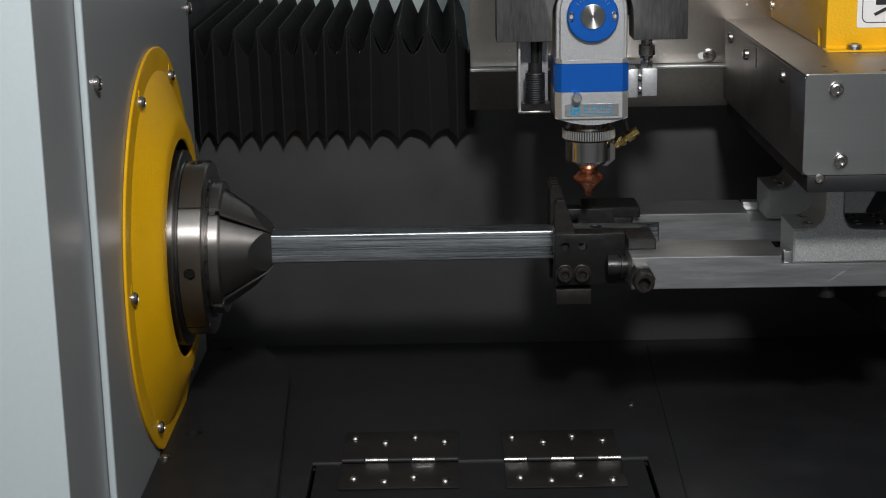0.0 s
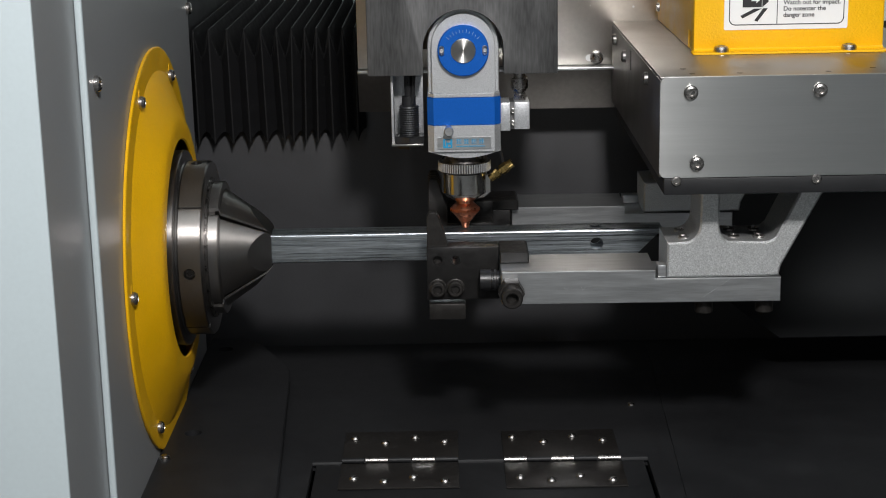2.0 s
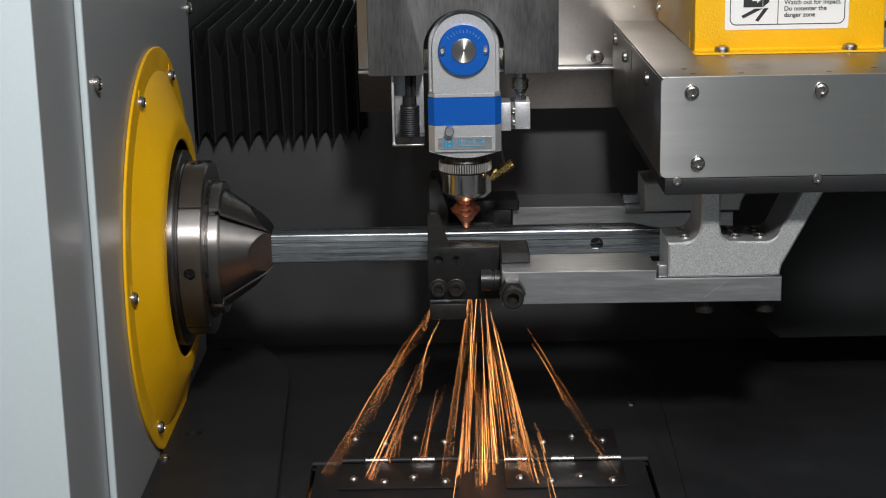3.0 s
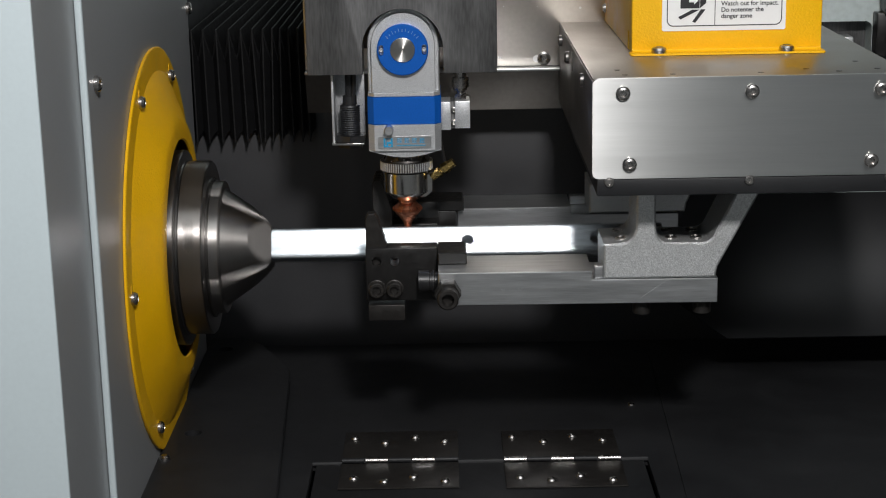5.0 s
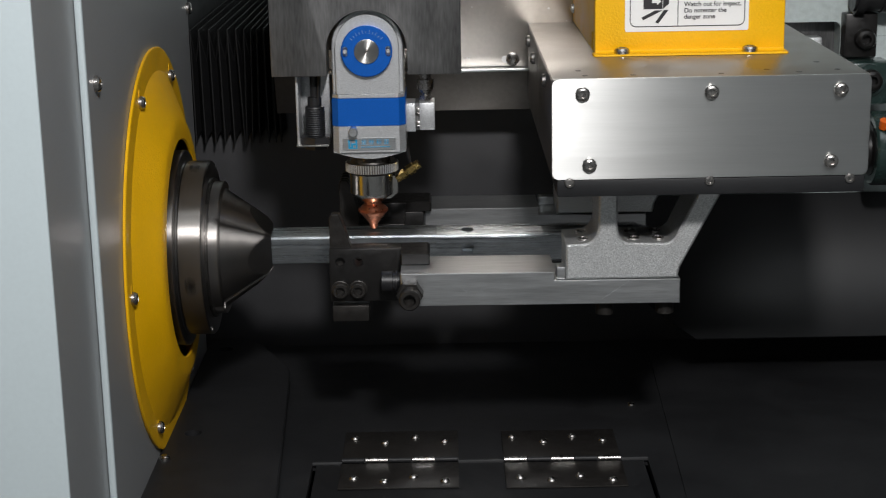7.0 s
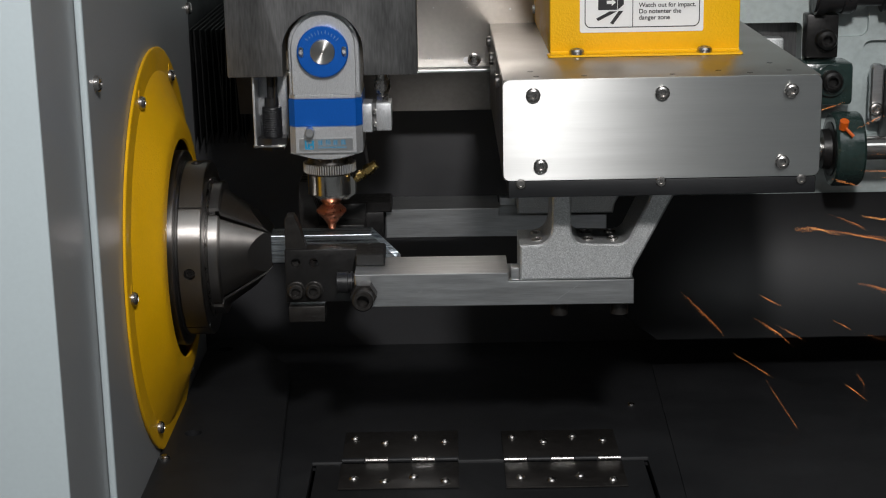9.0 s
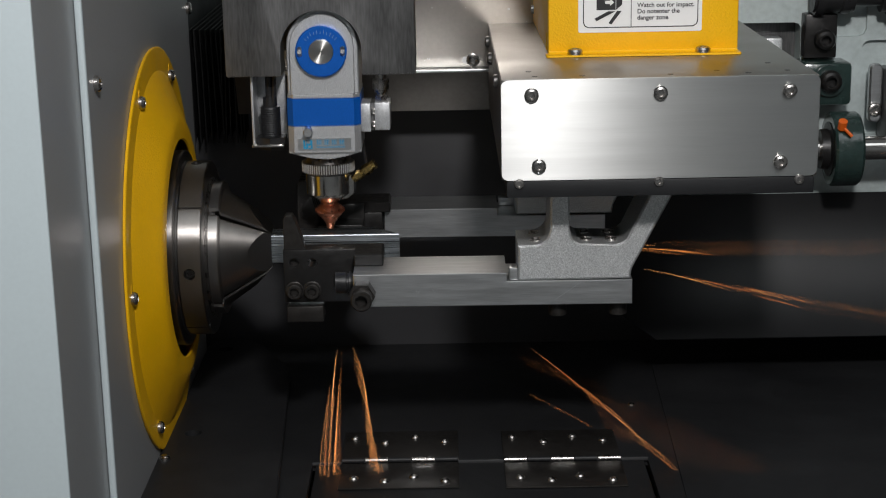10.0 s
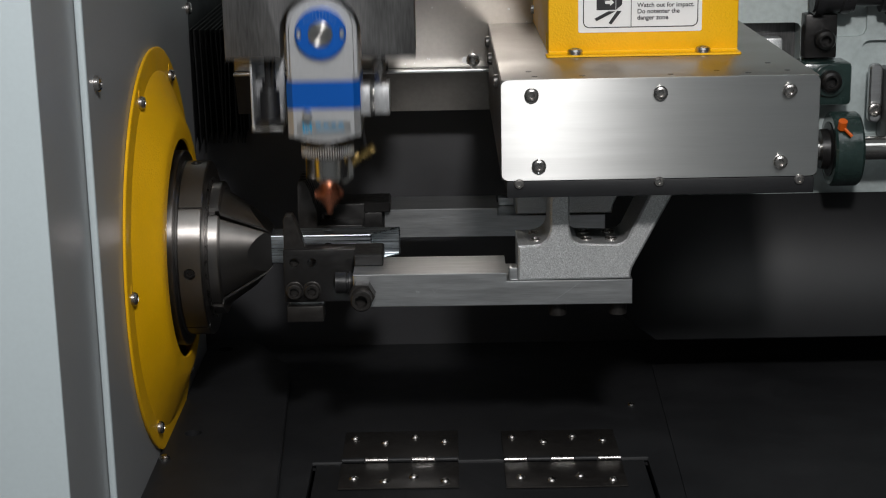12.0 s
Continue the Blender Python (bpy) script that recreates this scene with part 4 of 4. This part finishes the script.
# ---- sparks ----
def sheaf_mesh(seed, count, short, long, spread, curl):
    """A narrow sheaf of thin curved streaks that fly along +x together."""
    rs = random.Random(seed)
    b = B()
    n = 5
    for i in range(count):
        size = rs.uniform(short, long)
        s0 = rs.uniform(-0.07, 0.07) - size / 2
        a, w = rs.uniform(0, 6.28), spread * rs.random() ** 0.6
        ty, tz, sag = w * math.cos(a), w * math.sin(a), -curl * rs.uniform(-0.2, 1)
        thick = 0.00013 + 0.00020 * rs.random() ** 2
        rings = []
        for k in range(n + 1):
            u = k / n
            x = s0 + size * u
            p = Vector((x, ty * (x + 0.14), tz * (x + 0.14) + sag * size * (u - 0.5) ** 2))
            r = thick * (0.30 + 0.70 * math.sin(math.pi * (0.10 + 0.74 * u)))
            rings.append([b.verts.new(p + Vector((0, r * math.cos(q), r * math.sin(q)))) for q in (0, 2.094, 4.189)])
        for e, f in zip(rings, rings[1:]):
            for k in range(3):
                b.faces.new((e[k], e[(k + 1) % 3], f[(k + 1) % 3], f[k]))
        b.faces.new(rings[0])
        b.faces.new(rings[-1][::-1])
    return mesh_of(b, "sparks", M_SPARK, False)


LONG = [sheaf_mesh(k, 6, 0.05, 0.13, 0.040, 0.6) for k in range(12)]
LEVEL = [sheaf_mesh(20 + k, 5, 0.02, 0.08, 0.040, 0.3) for k in range(8)]
THIN = [sheaf_mesh(40 + k, 2, 0.03, 0.10, 0.035, 0.45) for k in range(8)]
EMBER = [sheaf_mesh(60 + k, 1, 0.010, 0.030, 0.030, 1.0) for k in range(8)]
# start, end, how many, mean direction, spread in x, y and z, kind, where along x after the nozzle they leave, how far out they show
SHOWERS = [(1.20, 1.34, 16, (1.0, 0.0, -0.02), (0, 0.10, 0.08), THIN, 0.16, (0.25, 0.6)),
           (2.05, 2.14, 60, (-0.42, -0.60, -1.0), (0.36, 0.30, 0.2), LONG, 0.0, (0.05, 0.42)), (2.05, 2.14, 16, (-0.50, -0.60, -1.0), (0.5, 0.3, 0.2), EMBER, 0.0, (0.2, 0.42)),
           (2.80, 2.99, 80, (0.05, -0.66, -1.0), (0.26, 0.30, 0.2), LONG, 0.014, (0.05, 0.44)), (2.86, 2.99, 34, (0.12, -0.62, -1.0), (0.46, 0.30, 0.2), THIN, 0.014, (0.15, 0.42)),
           (2.88, 2.98, 26, (0.07, -0.62, -1.0), (0.40, 0.30, 0.2), EMBER, 0.014, (0.22, 0.42)),
           (3.00, 3.10, 46, (-0.30, -0.58, -1.0), (0.34, 0.28, 0.2), LONG, 0.0, (0.05, 0.44)), (3.02, 3.10, 14, (-0.36, -0.58, -1.0), (0.5, 0.28, 0.2), EMBER, 0.0, (0.2, 0.44)),
           (3.12, 3.20, 9, (-0.02, -0.45, -1.0), (0.20, 0.14, 0.1), THIN, 0.0, (0.10, 0.42)),
           (3.08, 4.80, 70, (1.0, 0.0, -0.02), (0, 0.14, 0.10), LEVEL, 0.16, (0.10, 0.6)), (3.3, 4.6, 40, (0.1, -0.5, -1.0), (0.3, 0.2, 0.2), THIN, 0.0, (0.10, 0.42)),
           (4.86, 4.96, 5, (1.0, 0.0, -0.02), (0, 0.10, 0.08), THIN, 0.16, (0.40, 0.6)),
           (5.62, 5.68, 7, (-0.22, -0.45, -1.0), (0.14, 0.1, 0.1), THIN, 0.0, (0.10, 0.42)),
           (7.06, 7.24, 60, (1.0, -0.02, 0.0), (0, 0.20, 0.10), LEVEL, 0.05, (0.06, 0.22)), (7.06, 7.24, 7, (1.0, -0.02, -0.04), (0, 0.14, 0.12), THIN, 0.05, (0.3, 0.6)),
           (7.08, 7.24, 46, (0.62, -0.35, -0.9), (0.36, 0.26, 0.2), LONG, 0.03, (0.12, 0.36)),
           (7.5, 8.5, 40, (0.5, -0.35, -0.9), (0.35, 0.2, 0.2), THIN, 0.03, (0.10, 0.42)), (7.5, 8.7, 44, (1.0, -0.02, -0.03), (0, 0.14, 0.10), LEVEL, 0.03, (0.10, 0.5)),
           (8.68, 8.80, 34, (1.0, -0.02, -0.02), (0, 0.12, 0.05), LEVEL, 0.04, (0.06, 0.3)), (8.68, 8.84, 22, (1.0, -0.1, -0.20), (0, 0.16, 0.16), THIN, 0.10, (0.25, 0.6)),
           (8.90, 8.98, 46, (1.0, -0.06, 0.0), (0, 0.34, 0.40), EMBER, 0.16, (0.26, 0.6)), (8.92, 8.98, 12, (1.0, -0.04, 0.10), (0, 0.2, 0.24), THIN, 0.16, (0.36, 0.6)),
           (9.58, 9.88, 64, (1.0, 0.0, 0.0), (0, 0.20, 0.08), LEVEL, 0.08, (0.06, 0.24)), (9.62, 9.86, 16, (1.0, 0.0, -0.02), (0, 0.20, 0.14), THIN, 0.08, (0.3, 0.6)),
           (9.72, 9.87, 130, (1.0, -0.30, -0.46), (0, 0.28, 0.28), LONG, 0.02, (0.18, 0.62)),
           (9.64, 9.88, 84, (0.16, -0.56, -1.0), (0.50, 0.28, 0.2), LONG, 0.012, (0.05, 0.42)), (9.70, 9.87, 50, (0.45, -0.5, -1.0), (0.7, 0.2, 0.2), EMBER, 0.02, (0.20, 0.46)),
           (9.92, 9.98, 9, (0.5, -0.5, -0.9), (0.9, 0.2, 0.2), EMBER, 0.03, (0.20, 0.42)), (9.92, 9.98, 3, (1.0, -0.1, -0.06), (0, 0.1, 0.2), EMBER, 0.1, (0.40, 0.6)),
           (10.58, 10.66, 54, (0.06, -0.64, -1.0), (0.18, 0.26, 0.15), LONG, 0.004, (0.05, 0.44)), (10.62, 10.86, 56, (1.0, 0.0, 0.01), (0, 0.20, 0.10), LEVEL, 0.08, (0.06, 0.5)),
           (10.62, 10.76, 30, (-0.12, -0.58, -1.0), (0.30, 0.26, 0.2), LONG, 0.004, (0.05, 0.42)), (10.60, 10.86, 40, (1.0, -0.2, -0.34), (0, 0.22, 0.24), THIN, 0.06, (0.25, 0.6)),
           (10.76, 10.85, 44, (1.0, -0.2, -0.32), (0, 0.26, 0.26), LONG, 0.04, (0.18, 0.62)), (10.74, 10.85, 34, (0.18, -0.58, -1.0), (0.44, 0.28, 0.2), LONG, 0.01, (0.05, 0.42)),
           (10.72, 10.85, 80, (0.9, -0.45, -0.75), (0.7, 0.25, 0.25), EMBER, 0.05, (0.22, 0.5)),
           (11.58, 11.70, 52, (-0.14, -0.64, -1.0), (0.22, 0.26, 0.15), LONG, 0.006, (0.05, 0.44)), (11.64, 11.72, 18, (1.0, -0.06, -0.10), (0, 0.2, 0.2), THIN, 0.08, (0.2, 0.6)),
           (11.58, 11.72, 16, (0.35, -0.5, -1.0), (0.6, 0.2, 0.2), THIN, 0.01, (0.12, 0.42)), (11.72, 11.80, 10, (1.0, -0.1, -0.02), (0, 0.2, 0.2), EMBER, 0.12, (0.35, 0.6)),
           (11.76, 11.80, 5, (0.3, -0.6, -1.0), (0.4, 0.1, 0.1), EMBER, 0.01, (0.36, 0.42))]
SPARKS = []
rng = random.Random(7)
for begin, end, count, way, spread, kind, lead, (near, far) in SHOWERS:
    for i in range(count):
        ob = tagged(new("sparks", rng.choice(kind)), "sheaf of thin glowing orange sparks flying from the cut", "sparks", "cutting sparks", "stuff")
        d = Vector([c + w * (rng.random() + rng.random() - 1) * 1.3 for c, w in zip(way, spread)])
        d.y = min(d.y, 0.14)
        d.normalize()
        stray = 0.45 if kind is EMBER else 0.05
        aim = d + Vector([stray * rng.uniform(-1, 1) for _ in range(3)])
        SPARKS.append((ob, begin + (end - begin) * (i + rng.random()) / count, d, aim, rng.uniform(0.8, 1.5), rng.uniform(-25, 25), lead, near + (far - near) * rng.random(), rng.choice((3, 3, 4))))


# ---- how things move ----
def table(rows):
    ts, vs = [r[0] for r in rows], [r[1] for r in rows]
    return lambda t: float(np.interp(t, ts, vs))


# the carriage along the rail
SLIDE = [(0.0, 0.4811), (0.5, 0.4811), (0.6, 0.4340), (0.7, 0.3533), (0.8, 0.3460), (0.9, 0.3448), (1.5, 0.3448), (1.8, 0.3462), (2.5, 0.3462), (2.8, 0.3469),
         (3.2, 0.3470), (3.6, 0.3470), (4.2, 0.3250), (4.6, 0.3060), (4.8, 0.2987), (4.9, 0.2890), (5.0, 0.2831), (5.5, 0.2831), (5.6, 0.2860), (5.7, 0.3000), (5.8, 0.3105),
         (5.9, 0.3062), (6.0, 0.3168), (6.1, 0.3180), (6.3, 0.3170), (6.4, 0.2620), (6.5, 0.2430), (6.9, 0.2430), (7.0, 0.2456), (7.1, 0.2525), (7.2, 0.2685),
         (7.4, 0.2720), (7.7, 0.2480), (8.0, 0.2700), (8.3, 0.2500), (8.6, 0.2300), (8.8, 0.2120), (8.9, 0.2040), (9.0, 0.1997), (9.5, 0.2006), (9.9, 0.1985),
         (10.0, 0.1981), (10.2, 0.2010), (10.5, 0.2023), (10.8, 0.2010), (11.0, 0.1997), (11.5, 0.2006), (11.9, 0.1985), (12.0, 0.1981)]
# the head's lift over its cutting height, in millimetres
LIFT = [(0.0, 33), (0.6, 33), (0.7, 31), (0.8, 15), (0.9, 1), (1.0, 0), (1.3, 0), (1.4, 20), (1.5, 32), (1.7, 32), (1.8, 9), (1.9, 1), (2.0, 0), (2.3, 0), (2.4, 30), (2.5, 32),
        (2.7, 31), (2.8, 4), (2.9, 0), (3.1, 0), (3.2, 2), (3.5, 0), (4.4, 1), (4.8, 2), (5.0, 2), (5.2, 1), (5.3, 0), (5.4, 6), (5.5, 8), (5.6, 1), (5.8, 1), (5.9, 5), (6.0, 5), (6.1, 1),
        (6.2, 14), (6.3, 33), (6.4, 33), (6.5, 31), (6.6, 4), (6.7, 0), (6.8, 0), (6.9, 5), (7.0, 1), (7.2, 2), (8.0, 4), (8.8, 1), (9.0, 1), (9.1, 28), (9.2, 31), (9.4, 31), (9.5, 8.5), (9.6, 1),
        (10.0, 1.5), (10.1, 28), (10.2, 31), (10.4, 27), (10.5, 3.5), (10.6, 1), (10.9, 1.5), (11.0, 9), (11.1, 29), (11.3, 31), (11.4, 25), (11.5, 2), (11.6, 1), (11.9, 2), (12.0, 20)]
# the guide arms' opening, in metres each way
OPEN = [(0.0, -0.047), (0.3, -0.047), (0.4, -0.010), (0.5, 0.0), (12.0, 0.0)]
# the chuck's turn, in degrees
TURN = [(0.0, 0), (1.5, 0), (1.6, 64), (1.7, 90), (2.4, 90), (2.5, 97), (2.6, 154), (2.7, 180), (4.9, 180), (5.0, 156), (5.1, 98), (5.2, 90), (5.3, 90), (5.4, 66), (5.5, 18), (5.6, 0), (5.7, 0), (5.8, -4),
        (5.9, -50), (6.0, -83), (6.1, -90), (6.8, -90), (6.9, -125), (7.0, -172), (7.1, -180), (7.4, -180), (7.6, -270), (7.9, -270), (8.1, -360), (8.4, -360), (8.6, -450), (9.1, -450),
        (9.2, -475), (9.3, -530), (9.4, -540), (10.1, -540), (10.2, -565), (10.3, -622), (10.4, -630), (11.0, -630), (11.1, -634), (11.2, -675), (11.3, -712), (11.4, -720), (12.0, -720)]
slide, lift, opening, turn = table(SLIDE), table(LIFT), table(OPEN), table(TURN)


def merged(*tables):
    return sorted({round(t, 3) for rows in tables for t, _ in rows})


# how wide each pleat hangs beside its neighbours, drawn out and pushed together, and how far its ridge leans, in degrees
WIDE = (0.62, 0.84, 0.98, 0.92, 0.90, 0.95, 0.89, 0.94, 1.08, 1.18, 1.24, 1.10)
TIGHT = (0.70, 1.15, 1.00, 1.02, 0.95, 0.85, 0.92, 0.60, 0.66, 0.72, 0.74, 0.60)
LEAN_WIDE = (-0.4, -0.1, -1.1, -0.2, -0.6, -1.4, 0.6, -0.4, 1.0, 0.5, -1.2, -0.3)
LEAN_TIGHT = (-0.3, -0.7, -0.8, -0.9, -1.2, -2.2, 1.0, 1.6, 1.0, -0.6, -0.8, -0.3)


def bellows_rows():
    out = {k: ([], []) for k in range(len(PANELS))}
    for t in merged(SLIDE):
        span = (slide(t) - 0.4530) - BX0
        # folded together, the pleats crowd more unevenly
        crowd = min(1.0, max(0.0, (0.35 - span) / 0.15))
        widths = [a + (b - a) * crowd for a, b in zip(WIDE, TIGHT)]
        leans = [a + (b - a) * crowd for a, b in zip(LEAN_WIDE, LEAN_TIGHT)]
        unit = span / sum(widths)
        edge_x = BX0
        halves, ridges = [], []
        for w in widths:
            halves.append(min(unit * w / 2, FRONT * 0.98))
            ridges.append(edge_x + unit * w / 2)
            edge_x += unit * w
        for k, (f, top, i, sgn) in enumerate(PANELS):
            tilt = math.degrees(math.acos(halves[i] / FRONT))
            steep = math.degrees(math.acos(halves[i] / PANEL))
            hang = pose(ridges[i], BY, BZ1, 0, leans[i], 0) @ pose(0, 0, -BZ1, 0, 0, tilt if sgn > 0 else 180 - tilt)
            out[k][0].append((t, hang))
            out[k][1].append((t, pose(ridges[i], BY, BZ1, 0, steep if sgn > 0 else 180 - steep, 0)))
    return out


def turned(t, drop=(0, 0, 0), tip=0.0, about=0.1):
    return Matrix.Translation((drop[0], TUBE_Y + drop[1], TUBE_Z + drop[2])) @ Matrix.Translation((about, 0, 0)) @ Matrix.Rotation(radians(tip), 4, "Y") \
        @ Matrix.Translation((-about, 0, 0)) @ Matrix.Rotation(radians(turn(t)), 4, "X")


def along(p, d, roll):
    """A pose at p whose x axis points along d."""
    return Matrix.Translation(p) @ Vector(d).to_track_quat("X", "Z").to_matrix().to_4x4() @ Matrix.Rotation(radians(roll), 4, "X")


def spark_rows(t0, d, aim, v, roll, lead, reach, life):
    """Level sparks wait inside the spindle and come through the tube; the others wait in the base, at the foot of their own line.
    Each shoots out, slows and curves down for a moment, and shoots on to the base under the tray."""
    t0 = round(t0 * FPS) / FPS
    start = Vector((slide(t0) - 0.329 + lead, TUBE_Y, TUBE_Z - 0.002))
    if d.z > -0.30:
        axis, park = Vector((1, 0, 0)), Vector((-0.46, TUBE_Y, TUBE_Z))
        rows = [(0.0, along(park, axis, roll)), (t0 - 4 / FPS, along(park, axis, roll)), (t0 - 1 / FPS, along(start, axis, roll))]
        last = Vector((0.85, TUBE_Y, 0.48))
    else:
        last = start + d * (0.49 / abs(d.z))
        last = Vector((max(-0.44, min(1.12, last.x)), max(-0.06, last.y), 0.47))
        rows = [(0.0, along(last, aim, roll)), (t0 - 1 / FPS, along(last, aim, roll))]
    p, speed = start + d * reach + Vector((0, 0, -0.16 * reach * reach)), aim * v + Vector((0, 0, -0.5 * reach * v))
    for k in range(life + 1):
        rows.append((t0 + k / FPS, along(p, speed, roll)))
        speed = speed + Vector((0, 0, -0.8 / FPS))
        p = p + speed / FPS
    if d.z > -0.30:
        rows.append((t0 + (life + 1) / FPS, along(p + speed * ((0.95 - p.x) / max(speed.x, 0.1)), speed, roll)))
        life += 1
    rows.append((t0 + (life + 1) / FPS, along(last, speed, roll)))
    rows = [r for r in rows if r[0] <= 12.0]
    if rows[-1][0] < 12.0:
        rows.append((12.0, rows[-1][1]))
    return rows


def motions():
    for ob in (cover, ycover, plate, frame_, bearing, shaft):
        walk(ob, [(t, pose(slide(t), 0, 0)) for t in merged(SLIDE)])
    for ob in (head, mount, sensor):
        walk(ob, [(t, pose(slide(t), 0, (lift(t) - 8) / 1000)) for t in merged(SLIDE, LIFT)])
    for ob, sgn in ((arm_front, -1), (arm_rear, 1)):
        walk(ob, [(t, pose(slide(t), sgn * opening(t), 0)) for t in merged(SLIDE, OPEN)])
    ts = merged(TURN)
    walk(chuck, [(t, pose(0, TUBE_Y, TUBE_Z, turn(t))) for t in ts])
    walk(tube, [(t, turned(t)) for t in ts])
    # the long piece drops once it is cut through, and slides off over the tray
    rest = (0.02, -0.36, -0.2026)
    walk(cut_piece, [(t, turned(t)) for t in ts if t <= 7.0] + [(7.1, turned(7.0, (0.0, -0.05, -0.085), 14)), (7.2, turned(7.0, (-0.015, -0.305, -0.150), 24, 0.06)),
                     (7.3, turned(7.0, (0.01, -0.32, -0.2026), 0)), (7.4, turned(7.0, rest, 0)), (12.0, turned(7.0, rest, 0))])
    out = (-0.02, -0.36, -0.2026)
    walk(offcut, [(t, turned(t)) for t in ts if t <= 8.6] + [(8.7, turned(8.6, (0.0, -0.12, -0.160), 10, -0.04)), (8.8, turned(8.6, out, 0, -0.04)), (12.0, turned(8.6, out, 0, -0.04))])
    for ob, cut in SLUGS:
        fall = turned(cut)
        walk(ob, [(t, turned(t)) for t in ts if t < cut] + [(cut, fall), (cut + 0.1, Matrix.Translation((0, 0, -0.05)) @ fall),
                  (cut + 0.2, Matrix.Translation((0, 0, -0.24)) @ fall)] + ([(12.0, Matrix.Translation((0, 0, -0.24)) @ fall)] if cut < 11.8 else []))
    for ob, *flight in SPARKS:
        walk(ob, spark_rows(*flight))
    rows = bellows_rows()
    for k, (f, top, i, sgn) in enumerate(PANELS):
        walk(f, rows[k][0])
        walk(top, rows[k][1])


motions()
